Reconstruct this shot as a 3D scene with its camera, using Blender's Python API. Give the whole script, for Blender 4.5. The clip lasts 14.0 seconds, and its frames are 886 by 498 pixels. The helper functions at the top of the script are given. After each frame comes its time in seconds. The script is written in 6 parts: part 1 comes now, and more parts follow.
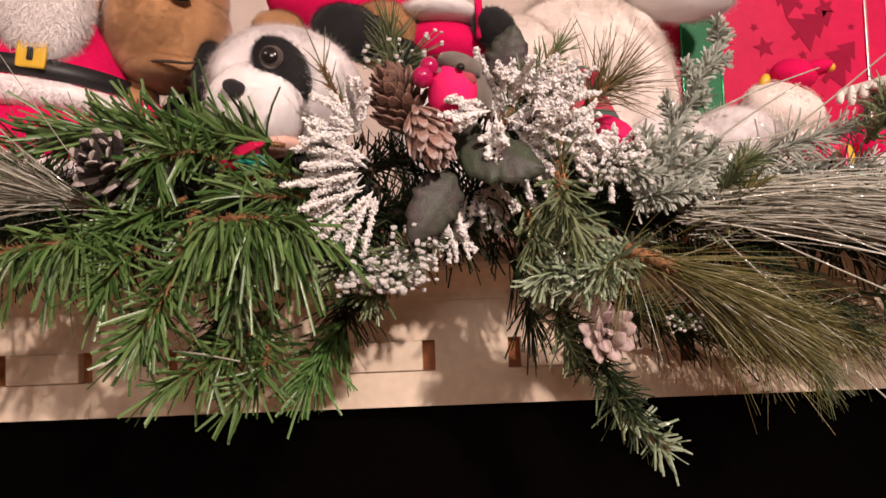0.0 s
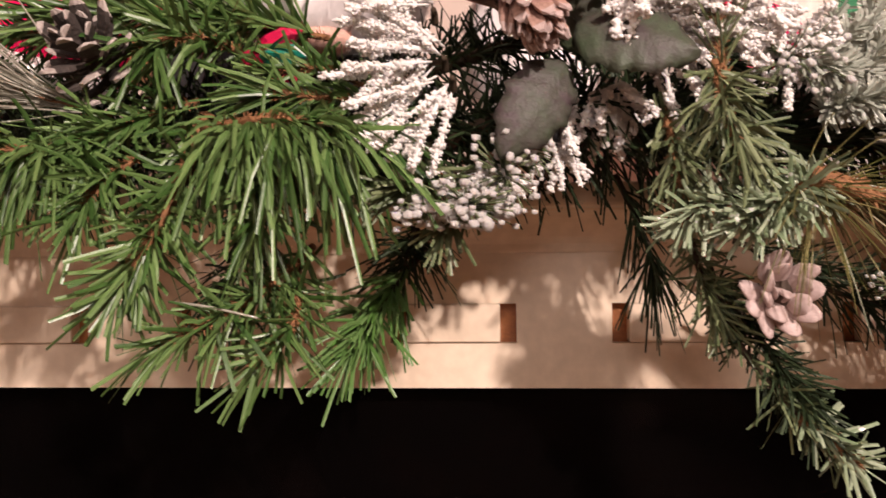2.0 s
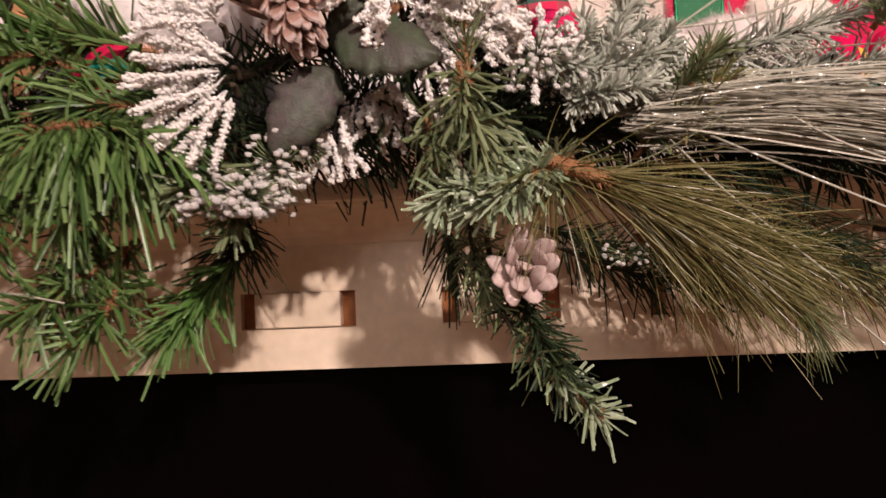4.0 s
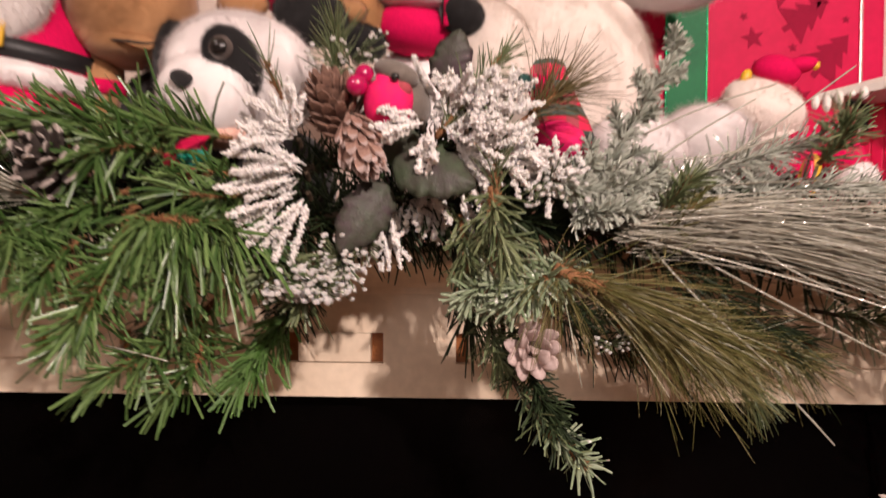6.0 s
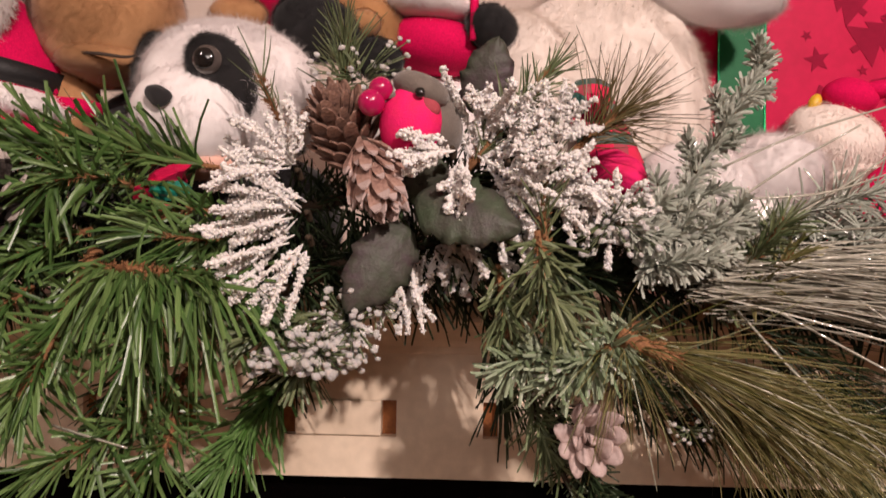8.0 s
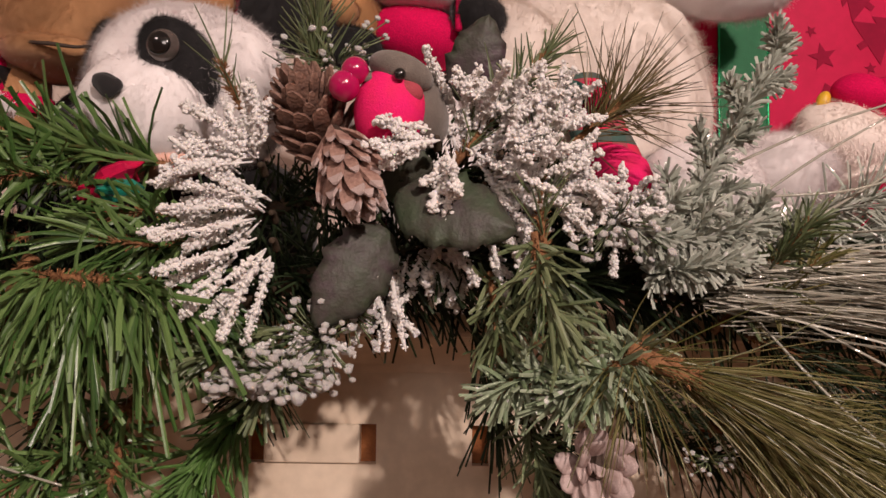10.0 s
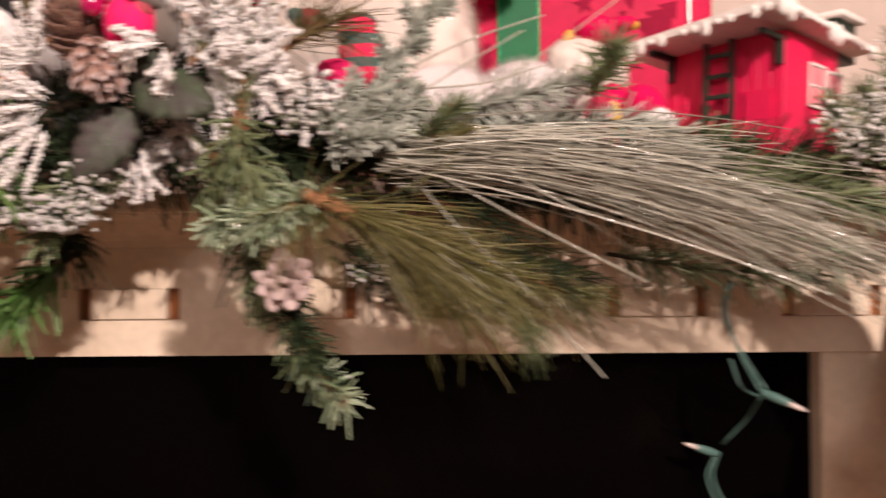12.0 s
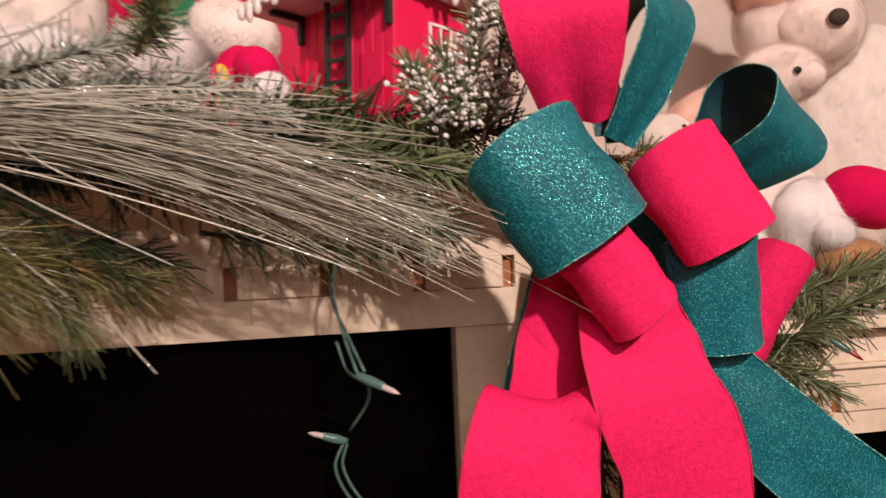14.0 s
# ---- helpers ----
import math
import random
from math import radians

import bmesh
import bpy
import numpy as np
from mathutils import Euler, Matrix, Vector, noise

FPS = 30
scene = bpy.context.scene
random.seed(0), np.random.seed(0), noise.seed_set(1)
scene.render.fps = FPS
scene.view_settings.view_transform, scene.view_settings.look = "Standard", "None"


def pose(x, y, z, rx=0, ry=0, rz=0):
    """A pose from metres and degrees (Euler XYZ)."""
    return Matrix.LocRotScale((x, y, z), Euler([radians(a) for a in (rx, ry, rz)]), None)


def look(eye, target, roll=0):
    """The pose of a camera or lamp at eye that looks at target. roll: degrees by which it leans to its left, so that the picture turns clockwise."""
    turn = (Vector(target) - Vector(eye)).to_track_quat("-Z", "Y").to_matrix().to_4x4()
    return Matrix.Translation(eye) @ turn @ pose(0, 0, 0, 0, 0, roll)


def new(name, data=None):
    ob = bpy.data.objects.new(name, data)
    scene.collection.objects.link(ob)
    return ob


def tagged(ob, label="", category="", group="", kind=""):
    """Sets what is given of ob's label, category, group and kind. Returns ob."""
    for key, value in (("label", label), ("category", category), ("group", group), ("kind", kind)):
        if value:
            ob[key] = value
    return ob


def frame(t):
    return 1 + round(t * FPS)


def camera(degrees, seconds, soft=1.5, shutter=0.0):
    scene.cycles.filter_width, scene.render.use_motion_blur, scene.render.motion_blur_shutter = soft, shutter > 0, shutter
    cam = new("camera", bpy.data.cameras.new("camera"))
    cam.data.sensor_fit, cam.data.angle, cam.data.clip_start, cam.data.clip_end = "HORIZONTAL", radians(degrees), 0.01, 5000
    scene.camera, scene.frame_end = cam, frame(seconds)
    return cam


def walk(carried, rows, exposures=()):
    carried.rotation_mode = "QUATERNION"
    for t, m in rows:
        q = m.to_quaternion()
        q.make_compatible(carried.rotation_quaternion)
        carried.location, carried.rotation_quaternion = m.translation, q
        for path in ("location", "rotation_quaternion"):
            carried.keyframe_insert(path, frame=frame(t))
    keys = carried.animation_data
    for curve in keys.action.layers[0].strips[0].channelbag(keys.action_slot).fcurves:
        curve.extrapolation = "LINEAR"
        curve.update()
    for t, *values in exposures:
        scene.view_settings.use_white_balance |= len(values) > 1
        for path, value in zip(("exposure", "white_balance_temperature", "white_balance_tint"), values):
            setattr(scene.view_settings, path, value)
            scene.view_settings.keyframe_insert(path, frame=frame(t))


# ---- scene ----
cam = camera(57.8, 14.0, shutter=0.55)
PATH = [
    (0, (0.024, -0.008, 1.314), (0.021, 1.99, 1.416), -2.2),
    (0.5, (0.03, 0.023, 1.298), (0.001, 2.021, 1.377), -2.1),
    (1, (0.01, 0.107, 1.255), (-0.097, 2.102, 1.343), -1.3),
    (1.5, (-0.008, 0.157, 1.277), (-0.156, 2.151, 1.351), -0.7),
    (2, (-0.001, 0.161, 1.293), (-0.138, 2.156, 1.344), -0.5),
    (2.5, (0.103, 0.16, 1.285), (-0.035, 2.156, 1.301), -1.7),
    (2.7, (0.133, 0.169, 1.27), (0.003, 2.165, 1.308), -1.8),
    (4.8, (0.087, 0.029, 1.293), (-0.043, 2.023, 1.366), -2.5),
    (5, (0.064, -0.001, 1.301), (-0.066, 1.993, 1.377), -2.5),
    (5.5, (0.058, -0.058, 1.301), (-0.043, 1.937, 1.4), -2.3),
    (6, (0.095, -0.005, 1.364), (0.021, 1.993, 1.319), 0.4),
    (6.5, (0.062, 0.11, 1.356), (-0.007, 2.106, 1.25), 1.0),
    (7, (0.053, 0.165, 1.342), (-0.019, 2.16, 1.22), 0.8),
    (7.5, (0.073, 0.128, 1.377), (-0.015, 2.125, 1.322), 1.0),
    (8, (0.073, 0.112, 1.377), (-0.011, 2.11, 1.411), 0.9),
    (8.2, (0.071, 0.112, 1.376), (-0.011, 2.11, 1.435), 0.8),
    (10.3, (0.071, 0.172, 1.371), (0.028, 2.17, 1.448), 0.7),
    (10.5, (0.071, 0.159, 1.354), (0.026, 2.157, 1.434), 0.8),
    (11, (0.075, 0.141, 1.325), (0.047, 2.139, 1.388), 0.4),
    (11.5, (0.103, 0.074, 1.311), (0.094, 2.074, 1.348), 0.2),
    (12, (0.242, 0.014, 1.293), (0.265, 2.014, 1.319), -0.3),
    (12.5, (0.342, -0.012, 1.291), (0.464, 1.984, 1.288), -1.5),
    (13, (0.405, -0.034, 1.296), (0.61, 1.956, 1.277), -2.1),
    (13.5, (0.432, -0.009, 1.297), (0.717, 1.97, 1.265), -2.1),
    (14, (0.461, 0.054, 1.29), (0.822, 2.021, 1.249), -2.3),
]
walk(cam, [(t, look(eye, target, roll)) for t, eye, target, roll in PATH], exposures=[(0, -0.10), (1.0, 0.08), (1.5, 0.24), (2.0, 0.26), (2.5, -0.06), (2.7, -0.06), (5.0, -0.08), (6.5, -0.12), (7.0, 0.14), (7.5, -0.18), (8.0, -0.32), (10.5, -0.58), (11.0, -0.28), (12.0, 0.08), (13.5, -0.26), (14, -0.22)])

# ---- light ----
world = bpy.data.worlds.new("room_world")
scene.world = world
world.use_nodes = True
world.node_tree.nodes["Background"].inputs["Color"].default_value = (1.0, 0.88, 0.84, 1)
world.node_tree.nodes["Background"].inputs["Strength"].default_value = 0.02


def unseen_lamp(place, target, watts, size, colour):
    data = bpy.data.lights.new("unseen_lamp", "AREA")
    data.shape, data.size, data.energy, data.color = "DISK", size, watts, colour
    ob = new("unseen_lamp", data)
    ob.matrix_world = look(place, target)
    return ob


WARM = (1.0, 0.81, 0.74)
# key: unseen ceiling lamp, placed by the direction of the shadows
unseen_lamp((1.00, -1.50, 2.46), (0.15, 0.7, 1.3), 86, 0.08, WARM)
# added fills with no known source: a weak disc, then a broad one
unseen_lamp((-1.0, -1.00, 2.46), (0.0, 0.7, 1.3), 5, 0.12, WARM)
unseen_lamp((0.1, -2.4, 2.46), (0.2, 0.7, 1.3), 34, 1.1, (1.0, 0.83, 0.77))

# ---- materials ----


def mat(name, colour, rough=0.6, other=None, scale=60.0, amount=0.5, bump=0.2, bump_scale=300.0, metal=0.0, island=0.0,
        sheen=0.0, coat=0.0, glitter=None, glitter_scale=900.0, glitter_part=0.12, spread=None, sub=0.0, weave=0.0, spec=0.5, slub=0.0):
    """A surface with blotches (other), fine grain (bump), a shade that varies from piece to piece (island) and, if asked, specks that glint."""
    m = bpy.data.materials.new(name)
    m.use_nodes = True
    tree = m.node_tree
    n, link = tree.nodes, tree.links.new
    b = n["Principled BSDF"]
    co = n.new("ShaderNodeTexCoord").outputs["Object"]
    other = other or tuple(c * 0.7 for c in colour)

    def mix(fac, a, c):
        x = n.new("ShaderNodeMix")
        x.data_type = "RGBA"
        for key, v in ((0, fac), (6, a), (7, c)):
            if hasattr(v, "links"):
                link(v, x.inputs[key])
            else:
                x.inputs[key].default_value = v if key == 0 else (*v, 1)
        return x.outputs[2]

    def noisy(s, detail=4.0):
        x = n.new("ShaderNodeTexNoise")
        x.inputs["Scale"].default_value, x.inputs["Detail"].default_value = s, detail
        link(co, x.inputs["Vector"])
        return x.outputs["Fac"]

    def ramp(fac, lo, hi):
        x = n.new("ShaderNodeMapRange")
        x.inputs[1].default_value, x.inputs[2].default_value = lo, hi
        link(fac, x.inputs[0])
        return x.outputs[0]

    def times(fac, k):
        x = n.new("ShaderNodeMath")
        x.operation = "MULTIPLY"
        link(fac, x.inputs[0])
        x.inputs[1].default_value = k
        return x.outputs[0]

    c = mix(times(ramp(noisy(scale), 0.35, 0.68), amount), colour, other)
    c = mix(times(ramp(noisy(scale * 7), 0.4, 0.7), amount * 0.4), c, tuple(min(1, v * 1.25) for v in colour))
    if slub:
        c = mix(times(ramp(noisy(900, 2.0), 0.42, 0.62), slub), c, tuple(v * 0.45 for v in colour))
        c = mix(times(ramp(noisy(330, 6.0), 0.55, 0.75), slub), c, tuple(v * 0.55 for v in colour))
    if island:
        g = n.new("ShaderNodeNewGeometry")
        c = mix(times(g.outputs["Random Per Island"], island), c, spread or tuple(v * 0.35 for v in colour))
    rough_out = None
    metal_out = None
    if glitter:
        v = n.new("ShaderNodeTexVoronoi")
        v.inputs["Scale"].default_value = glitter_scale
        link(co, v.inputs["Vector"])
        s = n.new("ShaderNodeSeparateColor")
        link(v.outputs["Color"], s.inputs[0])
        step = n.new("ShaderNodeMath")
        step.operation = "GREATER_THAN"
        step.inputs[1].default_value = 1 - glitter_part
        link(s.outputs[0], step.inputs[0])
        spots = step.outputs[0]
        c = mix(spots, c, glitter)
        metal_out = times(spots, 0.55)
        r = n.new("ShaderNodeMapRange")
        r.inputs[3].default_value, r.inputs[4].default_value = rough, 0.25
        link(spots, r.inputs[0])
        rough_out = r.outputs[0]
    link(c, b.inputs["Base Color"])
    b.inputs["Roughness"].default_value = rough
    b.inputs["Metallic"].default_value = metal
    b.inputs["Sheen Weight"].default_value = sheen
    b.inputs["Coat Weight"].default_value = coat
    b.inputs["Specular IOR Level"].default_value = spec
    if sub:
        b.inputs["Subsurface Weight"].default_value = sub
        b.inputs["Subsurface Radius"].default_value = (0.004, 0.003, 0.002)
    if rough_out:
        link(rough_out, b.inputs["Roughness"])
        link(metal_out, b.inputs["Metallic"])
    if bump:
        x = n.new("ShaderNodeBump")
        x.inputs["Strength"].default_value, x.inputs["Distance"].default_value = bump, 0.001
        link(noisy(bump_scale, 3.0), x.inputs["Height"])
        last = x
        if weave:
            w = n.new("ShaderNodeTexWave")
            w.inputs["Scale"].default_value = weave
            w.inputs["Distortion"].default_value = 2.0
            link(co, w.inputs["Vector"])
            y = n.new("ShaderNodeBump")
            y.inputs["Strength"].default_value, y.inputs["Distance"].default_value = 0.35, 0.0006
            link(w.outputs["Fac"], y.inputs["Height"])
            link(x.outputs[0], y.inputs["Normal"])
            last = y
        link(last.outputs[0], b.inputs["Normal"])
    return m


CREAM = mat("cream_paint", (0.78, 0.65, 0.51), 0.30, (0.64, 0.51, 0.38), 14, 0.8, 0.22, 60, coat=0.15)
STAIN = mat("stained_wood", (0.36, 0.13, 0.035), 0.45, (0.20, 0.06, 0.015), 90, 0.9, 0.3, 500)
BLACK_GLASS = mat("black_glass", (0.0010, 0.0008, 0.0008), 0.15, (0.0015, 0.001, 0.001), 8, 0.5, 0.0, spec=0.06)
DARK_METAL = mat("black_metal", (0.012, 0.011, 0.011), 0.5, None, 40, 0.5, 0.2, 400)
WALL = mat("wall_paint", (0.60, 0.50, 0.44), 0.8, (0.55, 0.45, 0.39), 5, 0.5, 0.25, 160)
CEIL = mat("ceiling_paint", (0.78, 0.74, 0.69), 0.9, None, 6, 0.2, 0.2, 120)
FLOOR = mat("floor_wood", (0.22, 0.12, 0.06), 0.4, (0.12, 0.06, 0.03), 9, 0.8, 0.2, 60)

GREEN = mat("pine_green", (0.040, 0.096, 0.018), 0.36, (0.014, 0.042, 0.008), 22, 0.8, 0.1, 600, island=0.9, spread=(0.150, 0.235, 0.075))
BRIGHT = mat("bright_pine_green", (0.070, 0.165, 0.030), 0.42, (0.05, 0.13, 0.02), 30, 0.6, 0.1, 600, island=0.7, spread=(0.17, 0.26, 0.10))
# dark green needles; the near-black tone also carries the shade between sprigs
DARK = mat("dark_pine_green_and_shade", (0.012, 0.022, 0.008), 0.55, (0.006, 0.012, 0.005), 30, 0.6, 0.1, 600, island=0.85, spread=(0.036, 0.056, 0.022), spec=0.3)
PALE = mat("frosted_pine_green", (0.17, 0.23, 0.125), 0.5, (0.10, 0.16, 0.07), 40, 0.7, 0.2, 900, island=0.8, spread=(0.34, 0.38, 0.27), glitter=(0.9, 0.9, 0.85), glitter_scale=500, glitter_part=0.02)
SILVER = mat("silvery_frosted_needle", (0.36, 0.39, 0.33), 0.6, (0.24, 0.27, 0.21), 40, 0.7, 0.3, 900, island=0.7, spread=(0.46, 0.46, 0.40), glitter=(0.95, 0.95, 0.92), glitter_scale=420, glitter_part=0.05)
OLIVE = mat("olive_needle", (0.078, 0.083, 0.015), 0.4, (0.045, 0.052, 0.012), 40, 0.6, 0.1, 600, island=0.95, spread=(0.23, 0.195, 0.085))
BROWNISH = mat("brown_olive_needle", (0.085, 0.070, 0.025), 0.45, None, 40, 0.6, 0.1, 600, island=0.8, spread=(0.16, 0.115, 0.045))
LONG = mat("glitter_long_needle", (0.19, 0.185, 0.14), 0.5, (0.10, 0.10, 0.075), 60, 0.8, 0.4, 900, island=0.95, spread=(0.48, 0.45, 0.37), glitter=(0.95, 0.93, 0.88), glitter_scale=900, glitter_part=0.05)
SAGE = mat("sage_needle", (0.064, 0.092, 0.036), 0.45, (0.036, 0.062, 0.020), 40, 0.6, 0.2, 900, island=0.85, spread=(0.21, 0.24, 0.12))
STEM = mat("brown_stem", (0.33, 0.155, 0.06), 0.8, (0.15, 0.06, 0.025), 400, 0.9, 0.8, 900, island=0.6, spread=(0.16, 0.07, 0.03))
DARKSTEM = mat("dark_stem", (0.05, 0.03, 0.015), 0.8, None, 300, 0.8, 0.6, 900)
FLOCK = mat("white_flocking", (0.88, 0.84, 0.81), 0.95, (0.76, 0.71, 0.68), 120, 0.6, 0.9, 1400, sub=0.1)
CONE = mat("brown_cone_scale", (0.28, 0.155, 0.11), 0.6, (0.07, 0.035, 0.028), 1.6, 0.95, 1.0, 9)
TANCONE = mat("light_brown_cone_scale", (0.50, 0.32, 0.26), 0.6, (0.18, 0.09, 0.07), 1.6, 0.95, 1.0, 9)
GREYCONE = mat("grey_cone_scale", (0.085, 0.066, 0.057), 0.7, (0.026, 0.019, 0.017), 1.6, 0.9, 1.0, 9)
GREYTIP = mat("frosted_cone_tip", (0.55, 0.49, 0.45), 0.7, (0.25, 0.2, 0.18), 1.6, 0.9, 1.0, 9)
PALECONE = mat("whitewashed_cone_scale", (0.52, 0.41, 0.39), 0.75, (0.30, 0.20, 0.17), 150, 0.7, 0.4, 900)
CORE = mat("cone_core", (0.05, 0.03, 0.02), 0.8, None, 100, 0.5, 0.5, 500)
HOLLY = mat("grey_green_holly", (0.046, 0.066, 0.036), 0.55, (0.060, 0.032, 0.044), 30, 1.0, 0.5, 500, spec=0.35)
RED_RIBBON = mat("red_ribbon_cloth", (0.84, 0.016, 0.130), 0.75, (0.58, 0.005, 0.07), 220, 0.6, 0.5, 500, weave=420, spec=0.2, slub=0.42)
TEAL = mat("teal_glitter_ribbon", (0.003, 0.115, 0.150), 0.45, (0.002, 0.070, 0.095), 30, 0.7, 0.4, 700, glitter=(0.14, 0.80, 0.70), glitter_scale=2000, glitter_part=0.10, weave=330, slub=0.35, spec=0.25)
# back of the teal ribbon; also colours the shade strip between the tails
TEAL_BACK_AND_SHADE = mat("dark_ribbon_back_and_shade", (0.004, 0.042, 0.055), 0.5, (0.002, 0.022, 0.030), 40, 0.7, 0.4, 700, glitter=(0.10, 0.30, 0.30), glitter_scale=1800, glitter_part=0.05, weave=260)
TEAL_EDGE = mat("teal_tinsel_edge", (0.02, 0.22, 0.20), 0.3, None, 400, 0.8, 0.6, 1500, metal=0.5, glitter=(0.5, 1.0, 0.9), glitter_scale=700, glitter_part=0.3)
RED_EDGE = mat("red_wired_edge", (0.55, 0.01, 0.06), 0.5, None, 400, 0.6, 0.4, 1500)
GREEN_SATIN = mat("green_satin_ribbon", (0.010, 0.14, 0.050), 0.5, (0.005, 0.09, 0.032), 25, 0.6, 0.15, 500, spec=0.15)
GREEN_TINSEL = mat("green_tinsel_edge", (0.04, 0.55, 0.24), 0.25, (0.02, 0.3, 0.12), 500, 0.9, 0.6, 1500, metal=0.8)
BAG = mat("red_foil_bag", (0.52, 0.005, 0.060), 0.45, (0.42, 0.004, 0.045), 14, 0.8, 0.15, 30, spec=0.07)
BAG_DARK = mat("dark_red_print", (0.27, 0.003, 0.032), 0.6, None, 30, 0.5, 0.1, 60, spec=0.08)
BAG_HIGHLIGHT = mat("bag_fold_highlight", (0.85, 0.72, 0.68), 0.15, None, 60, 0.4, 0.1, 90, metal=0.7)
FELT_RED = mat("red_felt", (0.70, 0.004, 0.09), 0.9, (0.56, 0.004, 0.07), 60, 0.6, 0.6, 900, spec=0.15, slub=0.35)
PLUSH_WHITE = mat("white_plush", (0.90, 0.84, 0.83), 0.95, (0.86, 0.79, 0.78), 40, 0.4, 0.12, 700, sheen=0.15, island=0.25, spread=(0.90, 0.85, 0.84))
PLUSH_CREAM = mat("cream_plush", (0.82, 0.73, 0.67), 0.95, (0.79, 0.69, 0.62), 40, 0.5, 0.12, 700, sheen=0.25, island=0.25, spread=(0.88, 0.80, 0.74))
PLUSH_BLACK = mat("black_plush", (0.010, 0.009, 0.010), 0.95, None, 60, 0.6, 0.12, 700, sheen=0.2, island=0.4, spread=(0.025, 0.02, 0.02))
PLUSH_TAN = mat("tan_plush", (0.44, 0.22, 0.095), 0.92, (0.38, 0.18, 0.072), 30, 0.7, 0.12, 800, sheen=0.3, island=0.3, spread=(0.52, 0.29, 0.14))
PLUSH_GOLD = mat("golden_plush", (0.50, 0.25, 0.10), 0.92, (0.38, 0.17, 0.06), 30, 0.7, 0.12, 800, sheen=0.5, island=0.3, spread=(0.62, 0.36, 0.17))
PLUSH_PINK = mat("pale_pink_plush", (0.93, 0.80, 0.74), 0.95, (0.90, 0.74, 0.68), 40, 0.6, 0.12, 700, sheen=0.4, island=0.25, spread=(0.9, 0.7, 0.62))
PLUSH_PEACH = mat("peach_plush", (0.88, 0.54, 0.44), 0.95, None, 40, 0.6, 0.12, 700, sheen=0.4, island=0.3, spread=(0.8, 0.45, 0.32))
PLUSH_GREY = mat("grey_white_beard", (0.86, 0.79, 0.77), 0.95, (0.78, 0.71, 0.69), 40, 0.6, 0.12, 700, sheen=0.3, island=0.4, spread=(0.85, 0.8, 0.76))
GLOSS_BLACK = mat("glossy_black", (0.008, 0.007, 0.007), 0.12, None, 60, 0.3, 0.05, 400, coat=0.6)
EYE_AMBER = mat("grey_glass_eye", (0.085, 0.070, 0.064), 0.06, (0.05, 0.04, 0.037), 90, 0.6, 0.0, coat=1.0)
BELT_AND_SHADE = mat("black_belt_cloth_and_shade", (0.012, 0.011, 0.012), 0.5, None, 60, 0.5, 0.4, 500)
BUCKLE = mat("gold_felt_buckle", (0.72, 0.43, 0.03), 0.45, (0.55, 0.30, 0.02), 60, 0.6, 0.2, 400)
BIRD_RED = mat("red_bird_breast", (0.80, 0.012, 0.15), 0.75, (0.72, 0.03, 0.08), 60, 0.6, 0.5, 900, spec=0.2)
BIRD_GREY = mat("grey_bird_back", (0.16, 0.13, 0.11), 0.85, (0.10, 0.08, 0.065), 90, 0.7, 0.6, 900, sheen=0.3)
BIRD_ORANGE = mat("orange_bird_cheek", (0.40, 0.055, 0.075), 0.8, None, 60, 0.5, 0.5, 900)
BERRY = mat("magenta_berry", (0.44, 0.004, 0.085), 0.18, None, 60, 0.4, 0.05, 300, coat=0.7)
HOUSE_RED = mat("red_toy_paint", (0.72, 0.005, 0.075), 0.5, (0.60, 0.004, 0.06), 30, 0.5, 0.2, 300)
SNOW = mat("painted_snow", (0.82, 0.75, 0.70), 0.7, None, 90, 0.3, 0.6, 400)
DKGREEN = mat("dark_green_toy_paint", (0.012, 0.028, 0.018), 0.45, None, 60, 0.5, 0.2, 400)
BROWNTOY = mat("brown_toy_wood", (0.33, 0.16, 0.06), 0.6, (0.18, 0.08, 0.03), 60, 0.7, 0.3, 400)
WIRE = mat("teal_green_wire", (0.075, 0.15, 0.13), 0.35, None, 90, 0.5, 0.15, 500)
BULB = mat("clear_bulb", (0.55, 0.46, 0.42), 0.1, None, 90, 0.3, 0.0, coat=1.0)
RED_BULB = mat("red_bulb", (0.30, 0.006, 0.012), 0.15, None, 90, 0.3, 0.0, coat=0.8)
FOIL_RED = mat("red_foil", (0.72, 0.012, 0.09), 0.3, None, 80, 0.6, 0.3, 300, metal=0.3)
PLAID_GREEN = mat("dark_green_plaid", (0.012, 0.075, 0.060), 0.8, (0.02, 0.03, 0.05), 90, 0.7, 0.4, 500)
FOIL_TEAL = mat("teal_foil", (0.02, 0.30, 0.22), 0.3, None, 80, 0.6, 0.3, 300, metal=0.3)
YELLOW = mat("yellow_print", (0.72, 0.42, 0.04), 0.6, None, 80, 0.5, 0.2, 400)

# ---- builders ----
rng = np.random.default_rng(7)


def mesh_of(name, verts, faces, material, smooth=False):
    """One mesh from arrays; material may be a list, then the faces come as (faces, slot) pairs."""
    me = bpy.data.meshes.new(name)
    if isinstance(material, list):
        every, slots = [], []
        for group, slot in faces:
            every += list(group)
            slots += [slot] * len(group)
        me.from_pydata([tuple(v) for v in verts], [], every)
        for m in material:
            me.materials.append(m)
        me.polygons.foreach_set("material_index", slots)
    else:
        me.from_pydata([tuple(v) for v in verts], [], [tuple(f) for f in faces])
        me.materials.append(material)
    if smooth:
        me.polygons.foreach_set("use_smooth", [True] * len(me.polygons))
    me.update()
    return me


def put(name, me, parent=None, label="", category="", group="", kind=""):
    ob = new(name, me)
    ob.parent = parent
    return tagged(ob, label, category, group, kind)


